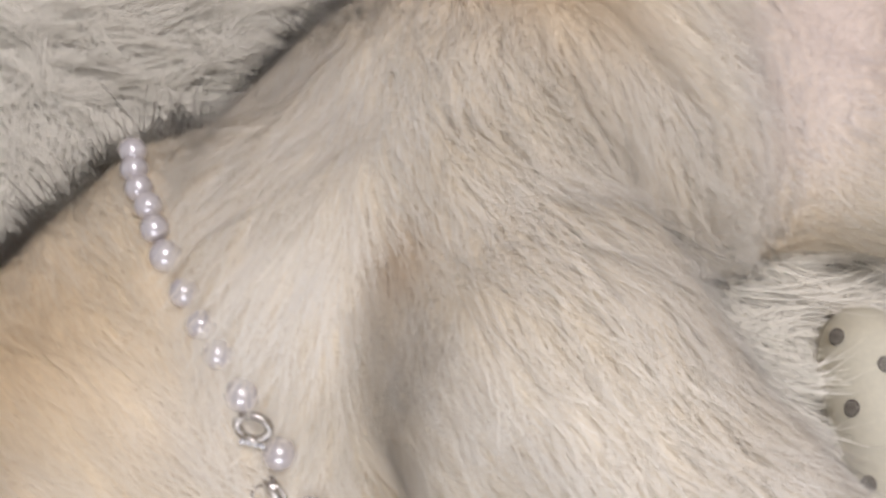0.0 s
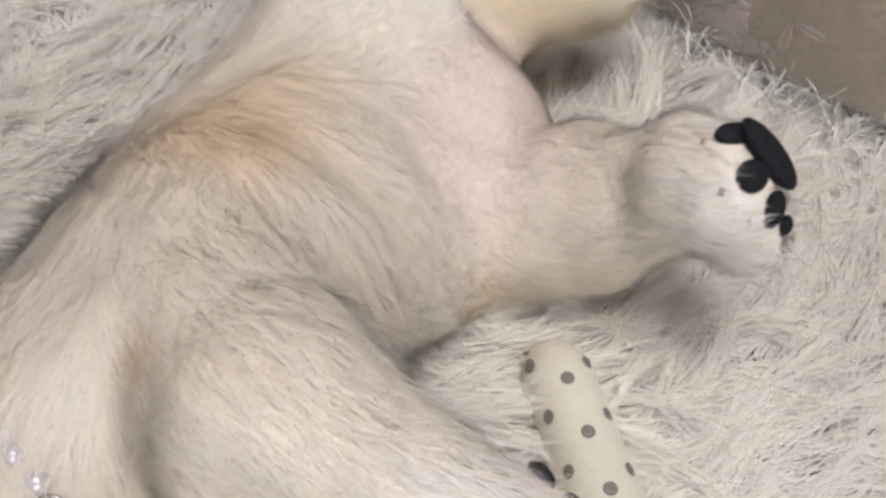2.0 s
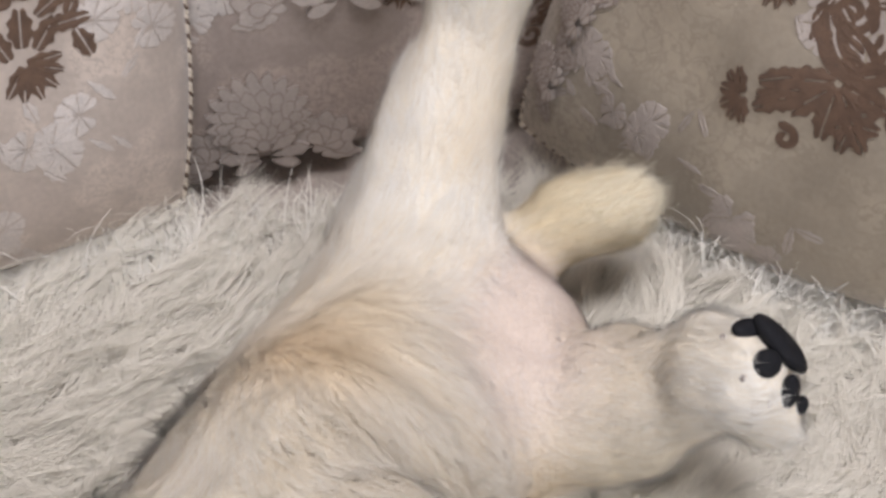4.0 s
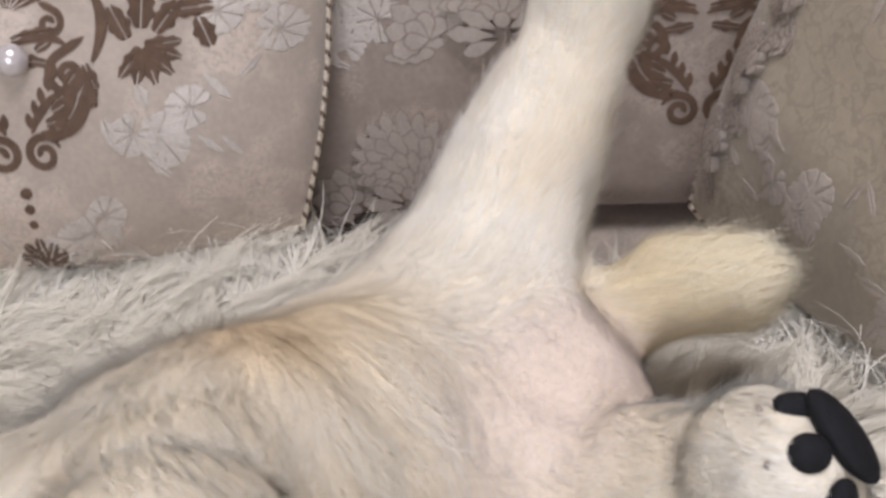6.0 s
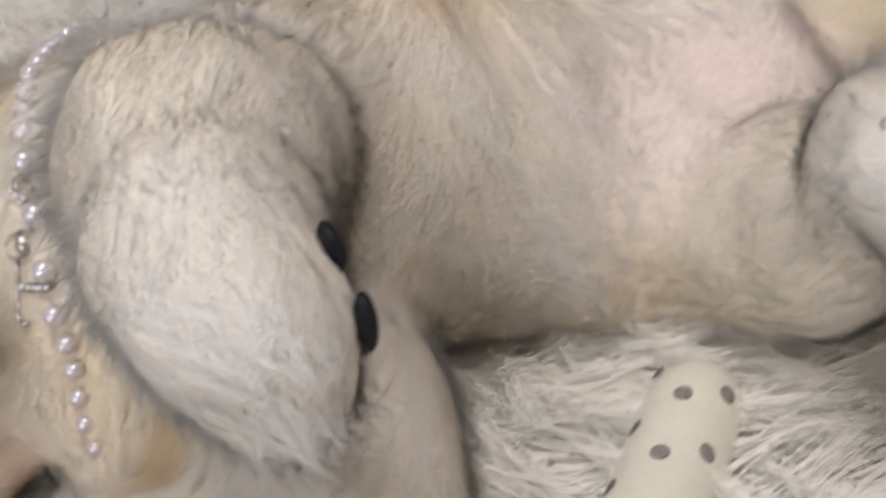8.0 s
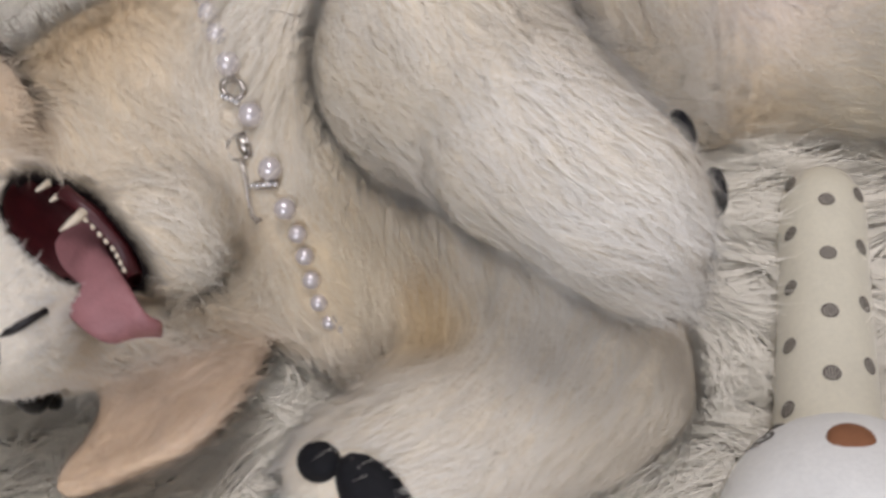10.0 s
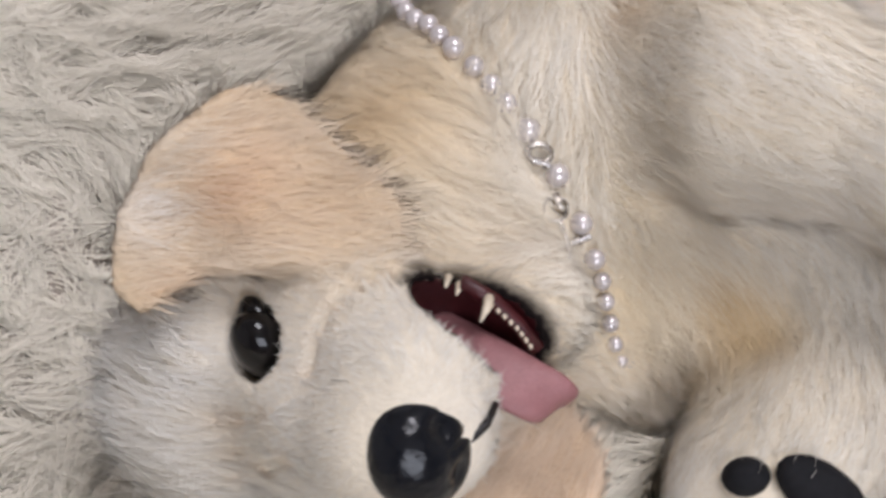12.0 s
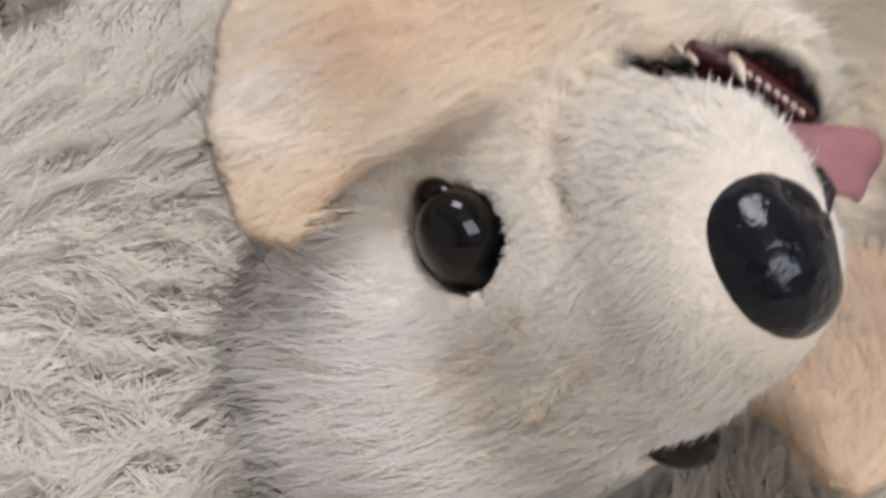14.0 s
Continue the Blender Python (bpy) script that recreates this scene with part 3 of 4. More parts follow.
def strands(roots, normals, ways, lengths, widths, lift, bend, rng, segs=3, curl=0.0, wild=0.22):
    """Tapered ribbons that grow from roots, lie along ways and face outwards. Returns vertices and triangles."""
    n = len(roots)
    tang = unit(ways - normals * (ways * normals).sum(-1, keepdims=True) + rng.normal(0, wild, (n, 3)))
    start = unit(tang + normals * (lift + rng.normal(0, 0.15, n))[:, None])
    turn = rng.normal(0, bend, (n, 3)) - 0.35 * normals + curl
    out = []
    pos, step = roots.copy(), lengths[:, None] / segs
    for s in range(segs + 1):
        aim = unit(start + turn * (s / segs))
        wide = unit(np.cross(aim, normals) + 1e-4) * (widths * (1 - s / segs) ** 0.7)[:, None] * 0.5
        if s < segs:
            out += [pos - wide, pos + wide]
        else:
            out += [pos]
        pos = pos + aim * step
    k = 2 * segs + 1
    verts = np.stack(out, 1).reshape(-1, 3)
    tri = []
    for s in range(segs - 1):
        a = 2 * s
        tri += [(a, a + 1, a + 2), (a + 1, a + 3, a + 2)]
    tri += [(2 * segs - 2, 2 * segs - 1, 2 * segs)]
    tris = (np.arange(n)[:, None, None] * k + np.array(tri)[None]).reshape(-1, 3)
    return verts, tris, k


def scatter(verts, tris, count, weight, rng):
    a, b, c = (verts[tris[:, i]] for i in range(3))
    area = np.linalg.norm(np.cross(b - a, c - a), axis=1) * weight
    pick = rng.choice(len(tris), count, p=area / area.sum())
    r1, r2 = np.sqrt(rng.random(count)), rng.random(count)
    return (1 - r1)[:, None] * a[pick] + (r1 * (1 - r2))[:, None] * b[pick] + (r1 * r2)[:, None] * c[pick]


def tri_mesh(name, blocks, mats, smooth_slots=(), lies=()):
    """One mesh from blocks of (vertices, faces, slot, colours)."""
    all_v, loops, starts, slots, cols = [], [], [], [], []
    base, at = 0, 0
    for v, f, slot, col in blocks:
        f = [np.asarray(x) for x in f] if isinstance(f, list) else f
        all_v.append(v)
        cols.append(np.broadcast_to(col, (len(v), 3)))
        if isinstance(f, np.ndarray):
            loops.append((f + base).ravel())
            starts.append(at + np.arange(len(f)) * f.shape[1])
            at += f.size
        else:
            for x in f:
                loops.append(x + base)
                starts.append([at])
                at += len(x)
        slots.append(np.full(len(f), slot))
        base += len(v)
    v, lo, st, sl, co = np.concatenate(all_v), np.concatenate(loops), np.concatenate(starts), np.concatenate(slots), np.concatenate(cols)
    me = bpy.data.meshes.new(name)
    me.vertices.add(len(v))
    me.vertices.foreach_set("co", v.astype(np.float32).ravel())
    me.loops.add(len(lo))
    me.loops.foreach_set("vertex_index", lo.astype(np.int32))
    me.polygons.add(len(st))
    me.polygons.foreach_set("loop_start", st.astype(np.int32))
    me.polygons.foreach_set("material_index", sl.astype(np.int32))
    me.polygons.foreach_set("use_smooth", np.isin(sl, smooth_slots))
    me.update(calc_edges=True)
    me.validate()
    att = me.attributes.new("coat", "FLOAT_COLOR", "POINT")
    att.data.foreach_set("color", np.c_[co, np.ones(len(co))].astype(np.float32).ravel())
    if len(lies):
        lie = np.tile((0.0, 0.0, 1.0), (len(v), 1))
        for first, some in lies:
            lie[first:first + len(some)] = some
        att = me.attributes.new("lie", "FLOAT_VECTOR", "POINT")
        att.data.foreach_set("vector", lie.astype(np.float32).ravel())
    for m in mats:
        me.materials.append(m)
    return new(name, me)


# the pads are sewn on the surface of the paws
PADS = [(c + unit(ax[2]) * np.clip(0.0012 - body_distance(np.array([c]))[0], -0.006, 0.014), ax) for c, ax in PADS]

CLAWS = [np.array(c) + body_normal(np.array([c]))[0] * (0.0005 - body_distance(np.array([c]))[0]) for c in CLAWS]

rng = np.random.default_rng(5)
bv, bf = surface(0.0030, (-0.385, -0.30, -0.045), (0.19, 0.29, 0.32))
bn = body_normal(bv)
bcol, blen, bway = coat_at(bv)
tri = np.concatenate([bf[:, :3], bf[:, [0, 2, 3]]])
mouth_d = flap_distance(bv, MOUTH_C, MOUTH_AX)
in_mouth = mouth_d < 0.0006
face_mouth = in_mouth[bf].all(1)
LIP_COAT = np.array((0.012, 0.009, 0.010))


def lip_tint(p, colours):
    """Black lips round the mouth, broad on the lower jaw and narrow under the nose."""
    d = flap_distance(p, MOUTH_C, MOUTH_AX)
    width = np.where((p - MOUTH_C) @ MOUTH_SIDE < 0.002, 0.0058, 0.0020)
    k = np.clip(1.4 - d / width, 0, 1)[:, None]
    return colours * (1 - k) + LIP_COAT * k, k[:, 0]


bcol, _ = lip_tint(bv, bcol)
weight = np.where(~in_mouth[tri].any(1) & (bv[tri].mean(1)[:, 2] > -0.012), 0.35 + 0.006 / blen[tri].mean(1), 0.0)
roots = scatter(bv, tri, 330000, weight, rng)
clear = np.min([flap_distance(roots, centre, axes) for centre, axes in PADS + EYES + [(NOSE_C, NOSE_AX)]], axis=0)
roots, clear = roots[clear > 0.0003], clear[clear > 0.0003]
rn = body_normal(roots)
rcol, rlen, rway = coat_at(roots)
rcol, dark = lip_tint(roots, rcol)
CHARMS = [(-0.1752, -0.1208, 0.1225), (-0.1712, -0.1335, 0.1040), (-0.1680, -0.1390, 0.0950), (-0.1600, -0.1398, 0.0920), (-0.1660, -0.1490, 0.0835)]
# shorter on the belly, pressed down under the pearls, clipped at the lips
near = np.min([np.linalg.norm(roots - np.array(c), axis=1) for c in [c for c, _ in BEADS if c[2] < 0.133 or c[2] > 0.1425] + CHARMS], axis=0)
belly = np.exp(-((roots - (0.022, 0.050, 0.088)) ** 2).sum(1) / 0.045**2)
rlen = np.where(rlen > 0.005, 1.45 * rlen, 1.2 * rlen) * np.clip(near / 0.014, 0.30, 1) * (1 - 0.6 * belly) * (1 - 0.85 * dark) * np.clip(clear / 0.010, 0.22, 1)
# tufts: the fibres of a patch lean towards one tip
bent = roots + 0.003 * np.sin(roots[:, [1, 2, 0]] * 170) + 0.0008 * rng.normal(size=roots.shape)
cell = np.floor(bent / 0.0075)
hashes = [np.modf(np.abs(np.sin(cell @ np.array(k)) * 43758.5))[0] for k in ((12.9, 78.2, 37.7), (45.1, 11.3, 91.7), (73.4, 52.6, 19.9))]
jit = np.stack(hashes, -1) - 0.5
tip_at = (cell + 0.5 + 0.5 * jit) * 0.0075
lean = rway + 0.34 * jit + 0.55 * (tip_at - roots) / np.maximum(rlen, 0.006)[:, None]
guard = rng.random(len(roots)) < 0.06
sv, sf, per = strands(roots, rn, unit(lean), rlen * rng.uniform(0.6, 1.15, len(roots)) * np.where(guard, 1.6, 1.0), rng.uniform(0.00020, 0.00036, len(roots)), 0.20 + 0.20 * hashes[1] + 0.25 * guard, 0.13, rng, wild=0.13)
# warm roots paint in the light scattered inside creases; paler towards the tips
along = np.array([0, 0, 1, 1, 2, 2, 3])[None, :, None] / 3
deep = (rcol * np.array((0.99, 0.915, 0.80)))[:, None]
pale = (rcol + 0.45 * np.clip(1.3 - 1.3 * (rcol[:, :1] - rcol[:, 2:]) / 0.32, 0, 1) * (1 - dark[:, None]) * np.clip(rlen / 0.012, 0, 1)[:, None] * (np.array((0.96, 0.94, 0.90)) - rcol))[:, None]
scol = (deep + (pale - deep) * along**0.7) * (0.97 + 0.05 * hashes[2])[:, None, None]
blocks = [
    # backing tinted with the same painted warmth
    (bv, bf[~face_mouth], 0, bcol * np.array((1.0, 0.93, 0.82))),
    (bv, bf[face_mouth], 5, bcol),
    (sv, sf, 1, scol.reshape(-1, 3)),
]
# the pearls rest on the coat
BEADS = [(np.array(c), r, body_normal(np.array([c]))[0], body_distance(np.array([c]))[0]) for c, r in BEADS]
BEADS = [(tuple(c + n * (max(0.0, 0.0035 - d) if c[2] < 0.133 else max(0.0, 0.0022 - d))), r) for c, r, n, d in BEADS]


def add(vf, slot):
    blocks.append((np.asarray(vf[0]), vf[1], slot, (1, 1, 1)))


for centre, axes in EYES:
    add(ball_mesh(centre, axes, 14, 22), 2)
for k, (centre, axes) in zip((-1, 1), EYES):
    add(ball_mesh(centre + 0.0080 * k * HE - 0.002 * HC - 0.0015 * HM, (0.0100 * unit(k * HE - 0.25 * HC), 0.0052 * HC, 0.0078 * HM), 10, 14), 2)
# nose with two nostril hollows
nv, nf = ball_mesh(NOSE_C, NOSE_AX, 28, 40)
for k in (-1, 1):
    hollow = NOSE_C + 0.0125 * HM + k * 0.0085 * HE - 0.004 * HC
    g = np.exp(-((nv - hollow) ** 2).sum(1) / 0.0045**2)[:, None]
    nv = nv - 0.0035 * g * HM
crease = np.exp(-(((nv - NOSE_C) @ HE) / 0.0012) ** 2) * ((nv - NOSE_C) @ HC < -0.001)
nv = nv - 0.0016 * crease[:, None] * HM
add((nv, nf), 3)
for centre, axes in PADS:
    add(ball_mesh(centre, axes, 10, 18), 4)
for c in CLAWS:
    add(ball_mesh(np.array(c), (0.0016 * np.array((1, 0, 0)), 0.0016 * np.array((0, 1, 0)), 0.0026 * np.array((0, 0, 1))), 6, 8), 9)
# philtrum between nose and lip
add(tube_mesh([H(0.066, 0.003, -0.014), H(0.0675, 0.002, -0.022), H(0.064, 0.001, -0.031)], (0.0020, 0.0016, 0.0012), 6), 8)
# tongue: a broad strip that rolls out over the lower lip
tongue_line = [H(0.022, -0.016, -0.042), H(0.040, -0.008, -0.043), H(0.053, 0.002, -0.046), H(0.061, 0.011, -0.050), H(0.063, 0.017, -0.055), H(0.0605, 0.021, -0.0595), H(0.0575, 0.0245, -0.0635)]
tongue_half = (0.012, 0.0122, 0.0120, 0.0108, 0.0095, 0.0074, 0.0020)
knots, fine = np.arange(7.0), np.linspace(0, 6, 25)
tongue_line = np.stack([np.polyval(np.polyfit(knots, np.array(tongue_line)[:, m], 4), fine) for m in range(3)], -1)
tongue_half = np.interp(fine, knots, tongue_half) * np.sqrt(np.clip((6.05 - fine) / 0.8, 0.02, 1))
side = unit((-0.88, -0.31, -0.04))
tv, tf = [], []
for k, (p, h) in enumerate(zip(tongue_line, tongue_half)):
    ahead = unit(tongue_line[min(k + 1, 24)] - tongue_line[max(k - 1, 0)])
    across = unit(side - ahead * (side @ ahead))
    up = np.cross(ahead, across)
    for q in range(16):
        c, d = math.cos(2 * math.pi * q / 16), math.sin(2 * math.pi * q / 16)
        groove = -0.0012 * math.exp(-(c / 0.25) ** 2) * np.sign(d)
        tv.append(p + across * h * c + up * (0.0032 * d + groove))
for k in range(24):
    tf += [(k * 16 + q, k * 16 + (q + 1) % 16, (k + 1) * 16 + (q + 1) % 16, (k + 1) * 16 + q) for q in range(16)]
tf += [tuple(range(16))[::-1], tuple(384 + q for q in range(16))]
add((np.array(tv), tf), 6)
# teeth along the lower jaw: a canine and a row of small ones
gum = [H(0.046, -0.034, -0.049), H(0.050, -0.022, -0.056), H(0.052, -0.009, -0.061), H(0.055, 0.002, -0.062)]
add(tube_mesh(gum, 0.0030, 8), 5)
up = unit(0.75 * HC + 0.5 * HM + 0.1 * HE)
add(tube_mesh([H(0.051, -0.025, -0.054), H(0.0535, -0.0235, -0.0495), H(0.0550, -0.0220, -0.0440)], (0.0020, 0.0016, 0.0004), 8), 7)
for k in range(8):
    f = 0.32 + k * 0.082
    i = min(int(f * 3), 2)
    p = gum[i] + (gum[i + 1] - gum[i]) * (f * 3 - i) + up * 0.002
    add(ball_mesh(p, (0.0014 * HE, 0.0012 * HM, 0.0020 * up), 6, 8), 7)
for k in range(2):
    add(tube_mesh([H(0.045, -0.038 + 0.005 * k, -0.046 - 0.003 * k), H(0.048, -0.037 + 0.005 * k, -0.041 - 0.003 * k)], (0.0015, 0.0005), 6), 7)
per = len(sv) // len(rn)
plush = tri_mesh("plush_dog", blocks, [SKIN, FUR, EYE, NOSE, BLACK_PAD, MOUTH, TONGUE, TOOTH, LIP, CLAW], (0, 2, 3, 4, 5, 6, 7, 8, 9), [(2 * len(bv), np.repeat(rn, per, 0))])
tagged(plush, "cream plush toy dog lying on its back on a shaggy rug", "plush toy")

# ---------------------------------------------------------------- necklace
necklace = tagged(new("pearl_necklace"), "white pearl necklace with silver charms round the plush neck", "necklace")
mv, mf = ball_mesh((0, 0, 0), np.eye(3), 12, 18)
for centre, radius in BEADS:
    ob = mesh_object("pearl", mv * radius + np.array(centre), mf, [PEARL], necklace)


def ring(name, centre, normal, radius, thick, mat, squash=1.0):
    normal = unit(normal)
    a = unit(np.cross(normal, (0.3, 0.8, 0.5)))
    b = np.cross(normal, a)
    path = [np.array(centre) + radius * (math.cos(t) * a + squash * math.sin(t) * b) for t in np.linspace(0, 2 * np.pi, 20, endpoint=False)]
    v, f = tube_mesh(path, thick, 7, True)
    return mesh_object(name, v, f, [mat], necklace)


OUT = unit((-0.05, -0.72, 0.70))


def on_coat(p, up=0.0045):
    """A place lifted along the necklace's front until it lies on the coat."""
    p = np.array(p, float)
    return p + OUT * max(0.0, up - body_distance(p[None])[0])


ring("link", on_coat((-0.1752, -0.1208, 0.1225)), OUT, 0.0047, 0.0013, SILVER, 0.75)
ring("jump_ring", on_coat((-0.1712, -0.1335, 0.1040)), OUT, 0.0048, 0.0007, SILVER)
for base, aim, count in (((-0.1778, -0.1222, 0.1196), (0.0052, -0.0022, -0.0006), 4), ((-0.1655, -0.1400, 0.0905), (0.0080, 0.0004, 0.0016), 5)):
    for k in range(count):
        p = on_coat(np.array(base) + np.array(aim) * k / (count - 1)) + 0.0018 * OUT
        mesh_object("stone", mv * 0.0010 + p, mf, [STRASS], necklace)
    v, f = tube_mesh([on_coat(base), on_coat(np.array(base) + np.array(aim))], 0.0017, 8)
    mesh_object("charm_bar", v, f, [SILVER], necklace)
hook = [(-0.1702, -0.1352, 0.1000), (-0.1682, -0.1395, 0.0945), (-0.1672, -0.1445, 0.0885), (-0.1660, -0.1490, 0.0835), (-0.1645, -0.1500, 0.0810), (-0.1632, -0.1490, 0.0820)]
v, f = tube_mesh([on_coat(h) for h in hook], 0.0011, 7)
mesh_object("hook_charm", v, f, [SILVER], necklace)
v, f = tube_mesh([on_coat(c) for c in ((-0.1712, -0.1300, 0.1085), (-0.1690, -0.1330, 0.1040), (-0.1672, -0.1340, 0.1000))], (0.0018, 0.0028, 0.0014), 8)
mesh_object("clasp", v, f, [SILVER], necklace)

# ---------------------------------------------------------------- rug
def rug_height(x, y):
    z = -0.012 + 0.010 * np.sin(7 * x + 1) * np.cos(6 * y) + 0.006 * np.sin(19 * x + 13 * y)
    z = z + 0.020 * np.exp(-((x + 0.26) ** 2 + (y + 0.03) ** 2) / 0.05**2)
    z = z + 0.028 * np.exp(-((x + 0.19) ** 2 + (y - 0.06) ** 2) / 0.07**2)
    z = z + 0.030 * np.exp(-((x - 0.15) ** 2 + (y - 0.13) ** 2) / 0.06**2)
    return z + 0.040 * np.clip((y - 0.18) / 0.14, 0, 1) ** 2 * np.clip((-0.10 - x) / 0.15, 0, 1)


gx, gy = np.meshgrid(np.linspace(-0.75, 0.62, 90), np.linspace(-0.62, 0.33, 64), indexing="ij")
gz = rug_height(gx, gy)
rv = np.stack([gx, gy, gz], -1).reshape(-1, 3)
idx = np.arange(90 * 64).reshape(90, 64)
rf = np.stack([idx[:-1, :-1], idx[1:, :-1], idx[1:, 1:], idx[:-1, 1:]], -1).reshape(-1, 4)
rug = tagged(new("fur_rug"), "white shaggy long-pile rug spread over the sofa seat", "rug")
back_ob = tri_mesh("backing", [(rv - (0.0, 0.0, 0.006), rf, 0, (0.93, 0.86, 0.74))], [RUG], (0,))
back_ob.parent = rug
rt = np.concatenate([rf[:, :3], rf[:, [0, 2, 3]]])
roots = scatter(rv, rt, 155000, 1 / (1 + 8 * ((rv[rt].mean(1)[:, :2] - (-0.05, 0.0)) ** 2).sum(1)), rng)
slope = [(rug_height(roots[:, 0] + a, roots[:, 1] + b) - rug_height(roots[:, 0] - a, roots[:, 1] - b)) / 0.004 for a, b in ((0.002, 0), (0, 0.002))]
nn = unit(np.stack([-slope[0], -slope[1], np.ones(len(roots))], -1))
# locks: the fibres of a patch lean together towards one tip
spots = np.floor((roots[:, :2] + 0.004 * rng.normal(size=(len(roots), 2))) / 0.018).astype(int)
hash1 = np.modf(np.abs(np.sin(spots @ np.array((127.1, 311.7))) * 43758.5))[0]
hash2 = np.modf(np.abs(np.sin(spots @ np.array((269.5, 183.3))) * 15731.7))[0]
ang = 0.2 + 0.9 * np.sin(4 * roots[:, 0] + 2 * np.sin(5 * roots[:, 1])) + 0.6 * np.cos(9 * roots[:, 1] + 2) + (hash1 - 0.5) * 1.3 + rng.normal(0, 0.06, len(roots))
way = np.stack([np.cos(ang), np.sin(ang), 0 * ang], -1)
middle = (spots + 0.5) * 0.018
pull = np.c_[middle - roots[:, :2], np.zeros(len(roots))] / 0.03
pv, pf, per = strands(roots, nn, way + pull, (0.034 + 0.036 * hash2) * rng.uniform(0.8, 1.15, len(roots)), rng.uniform(0.0005, 0.0010, len(roots)), 0.16 + 0.18 * hash2, 0.10, rng, 4, np.stack([np.sin(40 * hash1), np.cos(40 * hash1), 0 * hash1], -1) * 0.8, 0.06)
pcol = np.array((0.975, 0.91, 0.785)) * rng.uniform(0.93, 1.03, (len(roots), 1))
pile = tri_mesh("shag_surface", [(pv, pf, 0, np.repeat(pcol, per, 0))], [PILE], (), [(0, np.repeat(unit(nn + 0.35 * way), per, 0))])
pile.parent = rug
# long curling fringe where the rug meets the pillows
ends = [((0.135, 0.275), (0.34, 0.01), (0.75, 0.50), 2200), ((-0.60, 0.275), (-0.16, 0.300), (0.0, 0.9), 2000), ((-0.16, 0.300), (-0.02, 0.31), (0.0, 0.9), 260)]
fr, fw = [], []
for a, b, lean, count in ends:
    t = rng.random(count)
    locks = np.floor(t * count / 9)
    tuft = np.sin(locks * 12.9) * 0.6
    fr.append(np.c_[np.array(a) + (np.array(b) - a) * t[:, None], np.zeros(count)] + rng.normal(0, 0.008, (count, 3)) * (1, 1, 0))
    fw.append(np.c_[lean[0] + 0.9 * tuft, lean[1] + 0.5 * np.cos(locks * 7.7), 0.3 + 0.3 * np.sin(locks * 3.3)])
fr, fw = np.concatenate(fr), np.concatenate(fw)
fr[:, 2] = rug_height(fr[:, 0], fr[:, 1])
curls = np.stack([np.sin(fr[:, 0] * 310), np.cos(fr[:, 1] * 290), -0.2 + 0 * fr[:, 0]], -1) * 1.9
fv, ff, per = strands(fr, np.tile((0.0, 0.0, 1.0), (len(fr), 1)), fw, rng.uniform(0.040, 0.092, len(fr)), rng.uniform(0.0009, 0.0017, len(fr)), 0.40, 0.35, rng, 7, curls)
fringe = tri_mesh("fringe", [(fv, ff, 0, (0.97, 0.92, 0.82))], [PILE], (), [(0, np.repeat(unit(fw * 0.4 + (0.0, -0.4, 0.8)), per, 0))])
fringe.parent = rug
tagged(fringe, kind="stuff")
tagged(pile, kind="stuff")

# ---------------------------------------------------------------- sofa
sofa = tagged(new("sofa"), "beige damask sofa with a seat and upholstered back", "sofa")
part("seat", box(-1.0, 1.0, -0.55, 0.5, -0.25, -0.03, 0.03), DAMASK, sofa)
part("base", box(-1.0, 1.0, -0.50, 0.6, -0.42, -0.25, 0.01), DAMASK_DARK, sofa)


def slab(name, x0, x1, y0, y1, z0, z1, mat):
    return part(name, box(x0, x1, y0, y1, z0, z1, 0.035), mat, sofa)


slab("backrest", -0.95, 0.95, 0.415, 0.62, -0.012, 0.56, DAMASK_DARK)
slab("armrest", 0.62, 0.95, -0.52, 0.40, -0.03, 0.24, DAMASK)


# woven motifs, drawn in a plane and laid on the cloth a little proud of it
def leaf(x, y, angle, length, wide, blunt=0.9):
    t = np.linspace(0, 1, 17)
    w = wide * np.sin(np.pi * t**blunt) ** 0.7 * (1 + 0.16 * np.sin(t * 2 * np.pi * max(2, length / 9)) * (length > 20))
    pts = np.r_[np.c_[t * length, w], np.c_[t[-2:0:-1] * length, -w[-2:0:-1]]]
    c, s = math.cos(radians(angle)), math.sin(radians(angle))
    return pts @ np.array(((c, s), (-s, c))) + (x, y)


def halves(pts):
    """The two halves of a leaf, with a gap for the vein between them."""
    if len(pts) != 32:
        return [pts]
    root, tip = pts[0], pts[16]
    out = np.array((root[1] - tip[1], tip[0] - root[0])) / np.linalg.norm(tip - root)
    if abs((pts[8] - root) @ out) < 3.0:
        return [pts]
    return [np.r_[pts[1:16], [tip + (root - tip) * f + out * 0.55 for f in (0.12, 0.4, 0.7, 0.95)]], np.r_[pts[17:32], [root + (tip - root) * f - out * 0.55 for f in (0.05, 0.3, 0.6, 0.88)]]]


